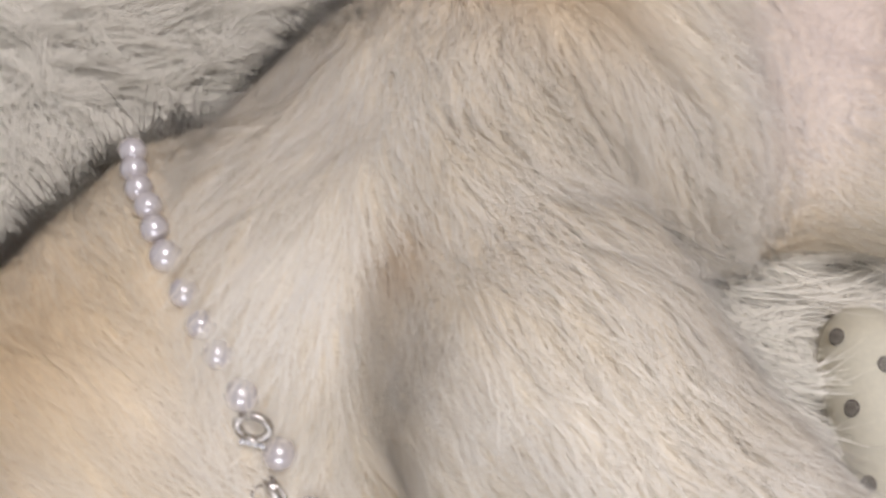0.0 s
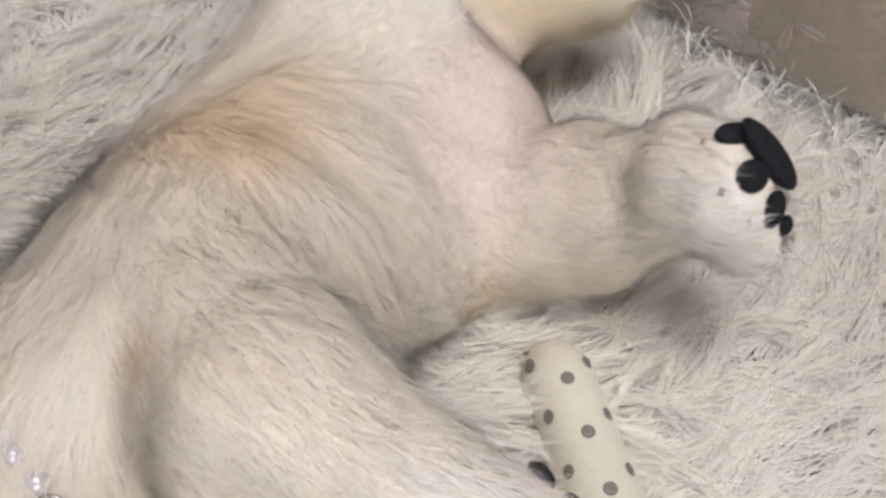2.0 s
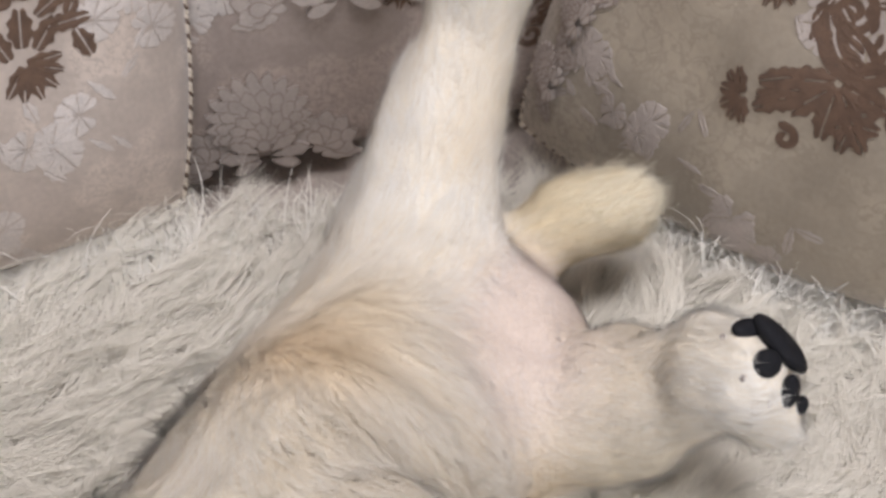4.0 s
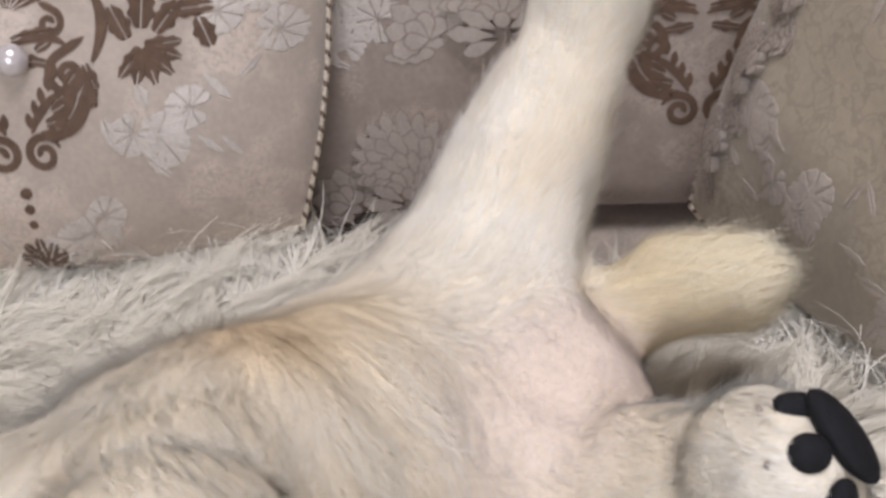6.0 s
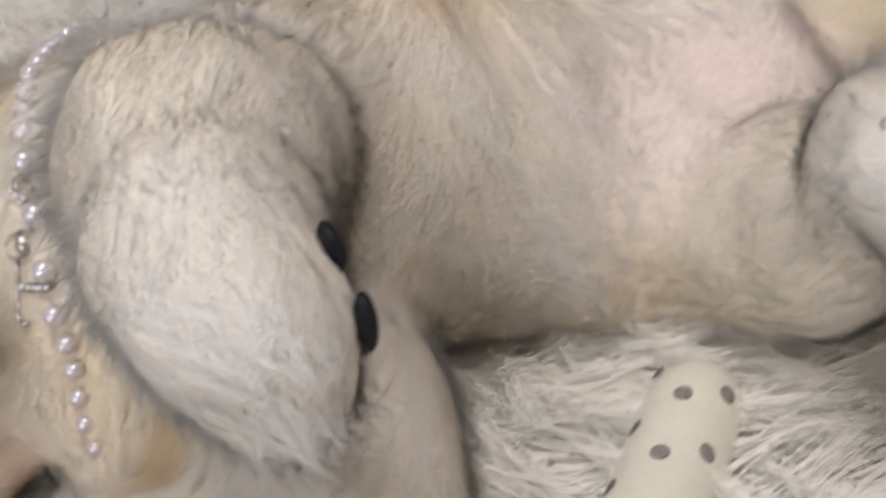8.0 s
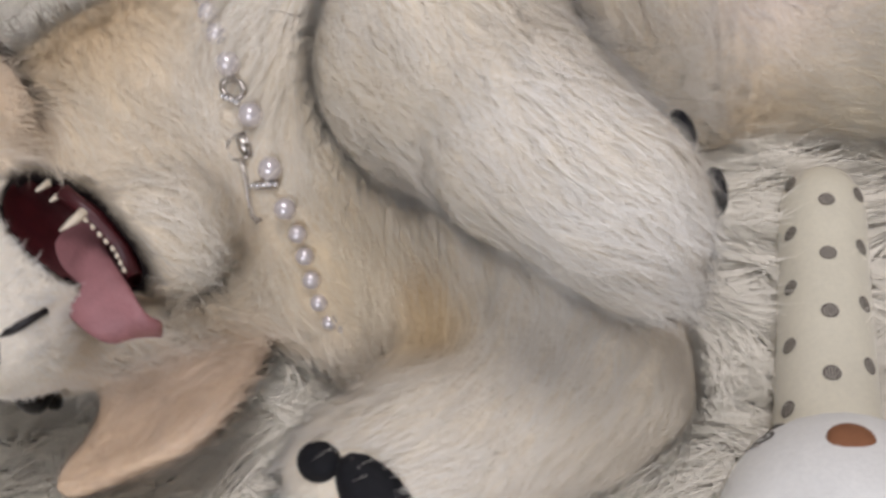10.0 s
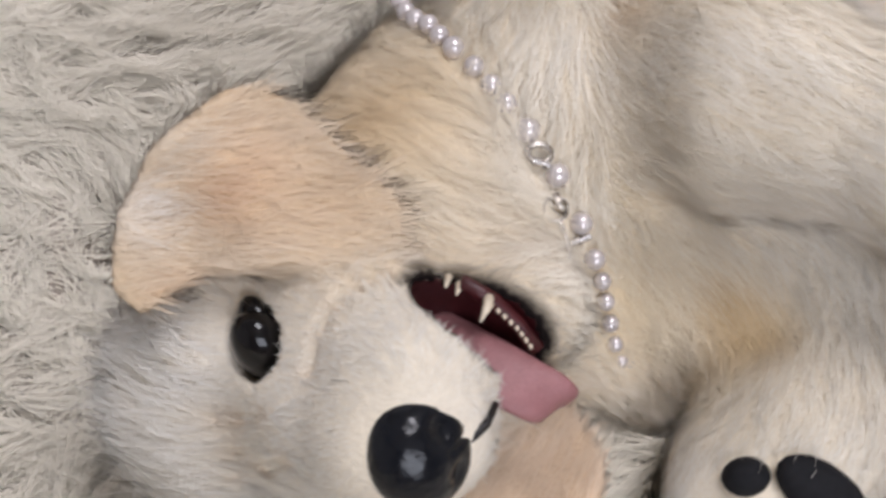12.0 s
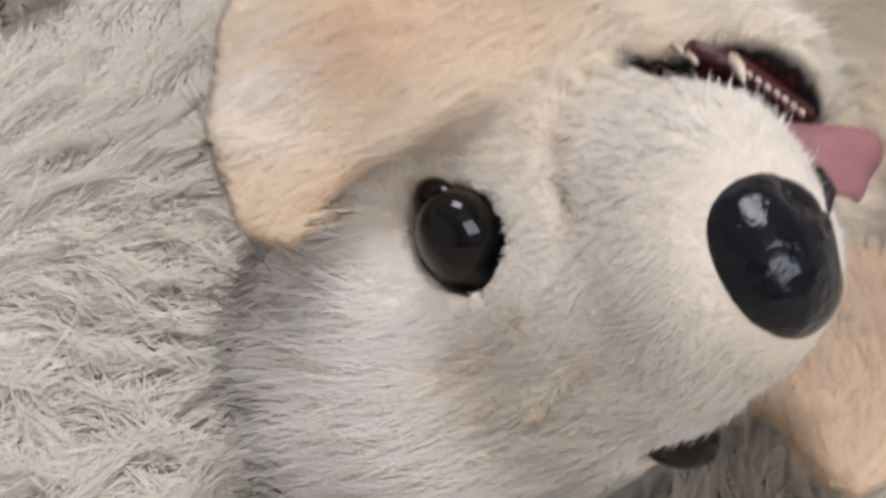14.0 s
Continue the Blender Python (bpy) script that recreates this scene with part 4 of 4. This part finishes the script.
def scroll(x, y, r, start, turns, thick, tail=0.0, flip=1):
    """A spiral band that winds out from its eye, with a tail."""
    t = np.linspace(0, 1, 30)
    a = radians(start) + flip * t * turns * 2 * math.pi
    rad = r * (0.18 + 0.82 * t)
    mid = np.c_[x + rad * np.cos(a), y + rad * np.sin(a)]
    if tail:
        way = mid[-1] - mid[-2]
        way /= np.linalg.norm(way)
        mid = np.r_[mid, mid[-1] + way * np.linspace(0.1, 1, 8)[:, None] * tail]
    way = np.gradient(mid, axis=0)
    out = np.c_[-way[:, 1], way[:, 0]] / np.linalg.norm(way, axis=1)[:, None]
    w = thick * np.linspace(0.7, 1.0, len(mid))[:, None]
    w[-4:] *= np.linspace(0.9, 0.2, 4)[:, None]
    return np.r_[mid + out * w, (mid - out * w)[::-1]], len(mid)


def bow(a, b, c, thick):
    """A bent band that swells in its middle, from a over b to c."""
    t = np.linspace(0, 1, 16)[:, None]
    mid = (1 - t) ** 2 * np.array(a, float) + 2 * t * (1 - t) * np.array(b, float) + t**2 * np.array(c, float)
    way = np.gradient(mid, axis=0)
    out = np.c_[-way[:, 1], way[:, 0]] / np.linalg.norm(way, axis=1)[:, None]
    w = thick * (0.25 + 0.75 * np.sin(np.pi * t) ** 0.8)
    return np.r_[mid + out * w, (mid - out * w)[::-1]], len(mid)


def disc(x, y, r):
    t = np.linspace(0, 2 * np.pi, 14, endpoint=False)
    return np.c_[x + r * np.cos(t), y + r * np.sin(t)]


def fan(x, y, middle, spread, count, length, wide, blunt=0.9):
    return [leaf(x, y, middle + spread * (k / (count - 1) - 0.5), length * (1 - 0.25 * abs(k / (count - 1) - 0.5)), wide, blunt) for k in range(count)]


def half_scrollwork():
    """One half of the large brown ornament, in millimetres."""
    bands = [scroll(15, 0, 14, 200, 1.5, 3.2, 0, -1), scroll(40, 54, 15, 250, 1.4, 3.4, 20, -1), scroll(30, 88, 9, 0, 1.2, 2.8, 10, 1)]
    bands += [bow((20, 12), (52, 14), (55, 56), 5.0), bow((9, 15), (16, 34), (36, 44), 3.2), bow((26, 20), (42, 30), (46, 52), 3.4), bow((3, 74), (24, 84), (40, 74), 3.0), bow((58, 62), (74, 92), (60, 108), 4.0)]
    # the arm between the scrolls: lobes outside, steps inside
    flats = [leaf(13 + 6.0 * k, 13 + 8.0 * k, 2 + 12 * k, 23 - 1.5 * k, 5.2) for k in range(5)]
    flats += [leaf(9 + 5.5 * k, 18 + 8.5 * k, 96, 12, 2.8) for k in range(5)] + [leaf(48, 26, 70, 24, 5), leaf(57, 30, 98, 22, 4.5), leaf(60, 42, 112, 22, 4.5)]
    # crown of pointed petals under a bud
    flats += fan(90, 70, -62, 130, 6, 31, 5.0, 0.75) + [disc(90 + 15 * math.cos(radians(a)), 70 + 15 * math.sin(radians(a)), 2.6) for a in (-15, -45, -75, -105)]
    flats += [leaf(82, 74, 112, 28, 7), leaf(90, 80, 82, 32, 8), leaf(98, 77, 52, 30, 7), leaf(106, 92, 5, 34, 6.5), leaf(102, 101, 32, 30, 6)]
    flats += [leaf(126, 88, -70, 26, 7), leaf(122, 96, 60, 18, 5), disc(126, 114, 8.5), leaf(58, 104, 75, 54, 11), leaf(74, 108, 52, 52, 11), leaf(52, 110, 112, 44, 10), leaf(86, 118, 20, 40, 9), leaf(66, 128, 95, 40, 9)]
    flats += fan(5, 96, 68, 74, 5, 46, 4.5, 1.5) + [leaf(3, 78, 10, 34, 4.5), leaf(5, 66, -10, 24, 4), leaf(18, 70, 30, 16, 3.5), leaf(14, 146, 62, 50, 10), leaf(30, 142, 35, 52, 10), leaf(6, 168, 80, 44, 9)]
    return bands, flats


def weave(name, place, bands, flats, mat, parent, both=True, label="", rise=0.0010, edge=None):
    """Lays bands and flats, given in millimetres, on a surface through place(x, y, out), each a raised piece of its own."""
    for sign in ((1, -1) if both else (1,)):
        for pts, n in bands:
            bm = bmesh.new()
            low = [bm.verts.new(place(sign * x / 1000, y / 1000, 0.0002)) for x, y in pts]
            top = [bm.verts.new(place(sign * x / 1000, y / 1000, rise)) for x, y in pts]
            k = len(pts)
            for i in range(n - 1):
                bm.faces.new([top[i], top[i + 1], top[k - 2 - i], top[k - 1 - i]])
            for i in range(k):
                j = (i + 1) % k
                bm.faces.new((low[i], low[j], top[j], top[i]))
            bmesh.ops.recalc_face_normals(bm, faces=bm.faces[:])
            part(name + "_scroll", bm, mat, parent, label, smooth=False)
        pieces = [(h, rise) for pts in flats for h in halves(pts)] if edge is None else [(pts, rise + 0.00012 * k) for k, pts in enumerate(flats)]
        for pts, rise_k in pieces:
            c = pts.mean(0)
            if edge is not None:
                # the darker thread that outlines each petal
                bm = bmesh.new()
                grow = c + (pts - c) * (1 + 1.0 / np.linalg.norm(pts - c, axis=1, keepdims=True))
                rim = [bm.verts.new(place(sign * x / 1000, y / 1000, rise_k - 0.00006)) for x, y in grow]
                hub = bm.verts.new(place(sign * c[0] / 1000, c[1] / 1000, rise_k - 0.00006))
                for i in range(len(rim)):
                    bm.faces.new((rim[i], rim[(i + 1) % len(rim)], hub) if sign > 0 else (rim[(i + 1) % len(rim)], rim[i], hub))
                part(name + "_outline", bm, edge, parent, smooth=False)
            bm = bmesh.new()
            hub = bm.verts.new(place(sign * c[0] / 1000, c[1] / 1000, rise_k + 0.0003 * (edge is None)))
            low = [bm.verts.new(place(sign * x / 1000, y / 1000, 0.0002)) for x, y in pts]
            top = [bm.verts.new(place(sign * x / 1000, y / 1000, rise_k)) for x, y in (c + (pts - c) * 0.93 if edge is None else pts)]
            for i in range(len(pts)):
                j = (i + 1) % len(pts)
                bm.faces.new((top[i], top[j], hub))
                bm.faces.new((low[i], low[j], top[j], top[i]))
            bmesh.ops.recalc_face_normals(bm, faces=bm.faces[:])
            part(name + "_leaf", bm, mat, parent, label, smooth=False)


def peony():
    """A pale woven flower with leaves, in millimetres."""
    flats = []
    for k in (-1, 1):
        flats += [leaf(k * 34, -8, 90 - k * 70, 36, 6), leaf(k * 40, -12, 90 - k * 95, 30, 5)]
        flats += fan(k * 42, -2, 90 - k * 30, 170, 6, 28, 6, 1.6) + fan(k * 42, -4, 90 - k * 30, 130, 4, 17, 5, 1.6)
    flats += fan(0, 24, 90, 210, 13, 42, 5.2, 1.7) + fan(0, 18, 90, 190, 10, 35, 5.2, 1.7) + fan(0, 12, 90, 170, 8, 27, 5, 1.7) + fan(0, 8, 90, 140, 5, 18, 4.4, 1.7) + [disc(0, 7, 4.5)]
    for k in (-1, 1):
        flats += [leaf(k * 4, 2, 90 - k * 62, 22, 4.5, 1.4), leaf(k * 5, -2, 90 - k * 85, 27, 4.5, 1.4), leaf(k * 4, -6, 90 - k * 108, 20, 4, 1.4)]
    return flats


def blossom(seed):
    r = random.Random(seed)
    flats = []
    for k in range(4):
        cx, cy = r.uniform(-36, 36), r.uniform(-26, 26)
        turn = r.uniform(0, 360)
        flats += fan(cx, cy, turn, 250, 7, r.uniform(17, 24), 6.6, 1.9) + fan(cx, cy, turn, 180, 5, 11, 4.4, 1.9)
    for k in range(8):
        flats += [leaf(r.uniform(-50, 50), r.uniform(-34, 34), r.uniform(0, 360), r.uniform(16, 30), r.uniform(2.5, 4.5), 1.2)]
    return flats


class Cushion:
    def __init__(self, m, half_w, half_h, thick, taper=0.0):
        self.m, self.w, self.h, self.t, self.taper = m, half_w, half_h, thick, taper

    def at(self, u, v, out=0.0):
        """A place on the front, u and v from -1 to 1."""
        u, v = max(-1, min(1, u)), max(-1, min(1, v))
        edge = max(0.0, (1 - abs(u) ** 3.0)) * max(0.0, (1 - abs(v) ** 3.0))
        wave = 0.004 * math.sin(9 * u + 5 * v) * math.sin(7 * v - 3 * u) + 0.003 * math.sin(17 * u - 4 * v)
        lean = 1 - self.taper * (v + 1) / 2 if u < 0 else 1
        return self.m @ Vector((u * self.w * (1 - 0.13 * v * v) * lean, v * self.h * (1 - 0.13 * u * u), self.t * edge**0.55 + wave * edge + out))

    def place(self, x0, y0, turn=0.0):
        c, s = math.cos(radians(turn)), math.sin(radians(turn))
        return lambda x, y, out: self.at((x0 + x * c - y * s) / self.w, (y0 + x * s + y * c) / self.h, out)

    def build(self, name, mat, label, n=44):
        thing = tagged(new(name), label, "pillow", "pillows on the sofa")
        ts = [-math.cos(math.pi * i / n) for i in range(n + 1)]
        verts, faces = [], []
        for s in (1, -1):
            base = len(verts)
            for u in ts:
                for v in ts:
                    p = self.at(u, v)
                    if s < 0:
                        q = self.m.inverted() @ p
                        p = self.m @ Vector((q.x, q.y, -q.z * 0.7))
                    verts.append(p)
            for i in range(n):
                for j in range(n):
                    q = [base + i * (n + 1) + j, base + (i + 1) * (n + 1) + j, base + (i + 1) * (n + 1) + j + 1, base + i * (n + 1) + j + 1]
                    faces.append(q if s > 0 else q[::-1])
        mesh_object("cover", verts, faces, [mat], thing)
        # twisted cord round the seam
        ts = np.linspace(-1, 1, 140)
        rim = [self.at(t, -1) for t in ts] + [self.at(1, t) for t in ts[1:]] + [self.at(-t, 1) for t in ts[1:]] + [self.at(-1, -t) for t in ts[1:-1]]
        rim = np.array([tuple(p) for p in rim])
        way = unit(np.roll(rim, -1, 0) - np.roll(rim, 1, 0))
        nz = np.array(self.m.to_3x3().col[2])
        side = np.cross(way, nz)
        run = np.cumsum(np.linalg.norm(np.roll(rim, -1, 0) - rim, axis=1))
        for k, mat_k in ((0, ROPE), (1, ROPE_DARK), (2, ROPE)):
            ph = 2 * np.pi * run / 0.011 + k * 2 * np.pi / 3
            v, f = tube_mesh(rim + 0.0019 * (np.cos(ph)[:, None] * side + np.sin(ph)[:, None] * nz), 0.0019, 6, True)
            mesh_object("cord", v, f, [mat_k], thing)
        return thing


left_c = Cushion(pose(-0.362, 0.372, 0.232, 76, 0, 6) @ pose(0, 0, 0, 0, 0, -3), 0.235, 0.228, 0.072)
left = left_c.build("throw_pillow", DAMASK, "beige damask throw pillow with brown scrolls and twisted cord")
spot = left_c.place(0.030, -0.128, 0)
weave("velvet", spot, *half_scrollwork(), WEAVE, left, label="brown velvet scrollwork")
weave("velvet", left_c.place(0.026, -0.170), [], [disc(0, 14, 4.5), disc(0, 2, 4), disc(0, -10, 3.5)] + fan(0, -45, 90, 200, 7, 26, 5), WEAVE, left, both=False)
for k, (x, y, turn) in enumerate(((0.130, -0.125, 20), (0.195, -0.02, 70), (0.05, -0.20, 0), (-0.08, -0.14, 140), (0.20, 0.12, 110))):
    weave("satin", left_c.place(x, y, turn), [], blossom(k), SATIN, left, both=False, rise=0.0006)
button = mesh_object("pearl_button", mv * 0.011 + np.array(spot(0.006, 0.066, 0.006)), mf, [PEARL], left)

rx, ry = Vector((0.58, -0.81, 0)).normalized(), Vector((0.23, 0.167, 0.958)).normalized()
rz = rx.cross(ry).normalized()
ry = rz.cross(rx)
right_m = Matrix(((rx.x, ry.x, rz.x, 0.292), (rx.y, ry.y, rz.y, 0.222), (rx.z, ry.z, rz.z, 0.215), (0, 0, 0, 1)))
right_c = Cushion(right_m, 0.245, 0.225, 0.062, 0.55)
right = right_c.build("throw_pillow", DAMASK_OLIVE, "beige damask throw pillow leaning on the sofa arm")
weave("velvet", right_c.place(0.085, -0.070, 0), *half_scrollwork(), WEAVE, right, label="brown velvet scrollwork")
weave("velvet", right_c.place(-0.0086, -0.0864, 0), [scroll(35.9, -20.7, 8, 90, 1.0, 3.4, 6, 1)], fan(0, 0, -161, 170, 6, 25, 6.5, 0.7) + [leaf(32.4 * 0.3, 16.9 * 0.3 + 8, -336, 34, 7), leaf(32.4 * 0.3, 16.9 * 0.3 - 2, -351, 36, 9), leaf(32.4 * 0.3, 16.9 * 0.3 - 12, -326, 36, 7)] + fan(59.3, 25.8, -71, 200, 6, 44, 9, 0.9) + fan(76.2, 4.1, -71, 150, 4, 24, 7, 0.8), WEAVE, right, both=False)
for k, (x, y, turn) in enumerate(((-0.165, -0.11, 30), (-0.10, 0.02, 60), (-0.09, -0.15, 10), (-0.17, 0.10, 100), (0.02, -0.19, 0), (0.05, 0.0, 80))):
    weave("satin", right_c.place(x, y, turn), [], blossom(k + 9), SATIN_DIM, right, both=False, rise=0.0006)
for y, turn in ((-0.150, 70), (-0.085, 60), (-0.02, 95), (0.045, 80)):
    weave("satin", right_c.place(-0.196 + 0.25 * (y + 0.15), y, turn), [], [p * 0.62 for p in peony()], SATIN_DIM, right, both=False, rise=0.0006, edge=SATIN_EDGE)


def flat_back(x0, z0):
    return lambda x, y, out: Vector((x0 + x, 0.415 - out, z0 + y))


weave("velvet", flat_back(0.132, 0.080), *half_scrollwork(), WEAVE, sofa, label="brown velvet scrollwork")
weave("satin", flat_back(-0.092, 0.012), [], [p * 1.2 for p in peony()], SATIN_DIM, sofa, both=False, rise=0.0006, edge=SATIN_EDGE)
weave("satin", flat_back(-0.01, 0.150), [], [p * 1.3 for p in peony()], SATIN_DIM, sofa, both=False, rise=0.0006, edge=SATIN_EDGE)
weave("satin", flat_back(-0.105, 0.165), [], blossom(31), SATIN, sofa, both=False, rise=0.0006)

# ---------------------------------------------------------------- spotted soft toy
toy_blocks = []
AX0, AX1, TR = np.array((0.0510, -0.0235, 0.0080)), np.array((0.0570, -0.1850, 0.0060)), 0.0190
line = [AX0 + (AX1 - AX0) * t for t in np.linspace(0, 1, 24)]
radii = [TR * math.sqrt(max(0.02, 1 - (1 - min(1, (k + 0.2) / 4.0)) ** 2)) * (1 + 0.10 * max(0, k - 12) / 11) for k in range(24)]
tv, tf = tube_mesh(line, radii, 28)
toy_blocks.append((tv, tf, 0, (1, 1, 1)))
HEAD, HR = np.array((0.064, -0.208, 0.002)), np.array((0.047, 0.050, 0.043))
toy_blocks.append((*ball_mesh(HEAD, np.diag(HR), 20, 30), 1, (1, 1, 1)))
toy_blocks.append((*ball_mesh(HEAD + (-0.026, -0.030, 0.0), np.diag((0.024, 0.018, 0.030)), 12, 18), 4, (1, 1, 1)))


def spot_on_tube(y, angle, r):
    """A printed spot with a dark rim and a hatched middle."""
    f = (AX0[1] - y) / (AX0[1] - AX1[1])
    c = AX0 + (AX1 - AX0) * f
    rad = TR * (1 + 0.10 * max(0, f * 23 - 12) / 11)

    def at(a, b, out):
        th = radians(angle) + a / rad
        return c + np.array((math.cos(th), 0, math.sin(th))) * (rad + out) + np.array((0, b, 0))

    pts = np.array([at(r * math.cos(t), r * 1.05 * math.sin(t), 0.0003) for t in np.linspace(0, 2 * np.pi, 18, endpoint=False)])
    inner = np.array([at(0.8 * r * math.cos(t), 0.84 * r * math.sin(t), 0.0003) for t in np.linspace(0, 2 * np.pi, 18, endpoint=False)])
    rim = np.r_[pts, inner]
    toy_blocks.append((rim, [(k, (k + 1) % 18, 18 + (k + 1) % 18, 18 + k) for k in range(18)], 3, (1, 1, 1)))
    toy_blocks.append((inner, [tuple(range(18))], 2, (1, 1, 1)))
    for s in (-0.55, -0.25, 0.05, 0.35):
        w = 0.055 * r
        bar = [at(x, y2, 0.0005) for x, y2 in ((s * r - w, -0.55 * r), (s * r + w, -0.55 * r), (s * r + w + 0.15 * r, 0.55 * r), (s * r - w + 0.15 * r, 0.55 * r))]
        toy_blocks.append((np.array(bar), [(0, 1, 2, 3)], 3, (1, 1, 1)))


for k in range(5):
    spot_on_tube(-0.042 - 0.0305 * k, 142, 0.0034)
    spot_on_tube(-0.0570 - 0.0310 * k, 92, 0.0034)
    spot_on_tube(-0.0470 - 0.0310 * k, 44, 0.0034)


def on_head(x, y, out=0.0006):
    """The place on top of the toy's head over x and y."""
    q = np.array((x - HEAD[0], y - HEAD[1])) / HR[:2]
    return np.array((x, y, HEAD[2] + HR[2] * math.sqrt(max(0.02, 1 - q @ q)) + out))


swirl, n = scroll(31, -181, 5.2, 300, 1.9, 0.65, 0, 1)
toy_blocks.append((np.array([on_head(x / 1000, y / 1000) for x, y in swirl]), [(i + 1, i, 2 * n - 1 - i, 2 * n - 2 - i) for i in range(n - 1)], 3, (1, 1, 1)))
brow = [(0.036, -0.170), (0.041, -0.166), (0.048, -0.1625), (0.058, -0.1605), (0.070, -0.161), (0.082, -0.165)]
toy_blocks.append((*tube_mesh([on_head(x, y, 0.0) for x, y in brow], (0.0005, 0.0009, 0.0009, 0.0009, 0.0009, 0.0005), 6), 3, (1, 1, 1)))
toy_blocks.append((*tube_mesh([on_head(x, y, 0.0) for x, y in ((0.0325, -0.1712), (0.0365, -0.1705), (0.0385, -0.1730))], (0.0004, 0.0012, 0.0004), 6), 3, (1, 1, 1)))
nose_at = on_head(0.060, -0.188, -0.001)
toy_blocks.append((*ball_mesh(nose_at, np.diag((0.0085, 0.0065, 0.0035)), 10, 18), 5, (1, 1, 1)))
toy = tri_mesh("spotted_soft_toy", toy_blocks, [CREAM, WHITE_PLUSH, GREY_SPOT, DARK_SPOT, PEACH, BROWN], (0, 1, 4, 5))
tagged(toy, "cream soft toy with grey spots and white head on the rug", "soft toy")
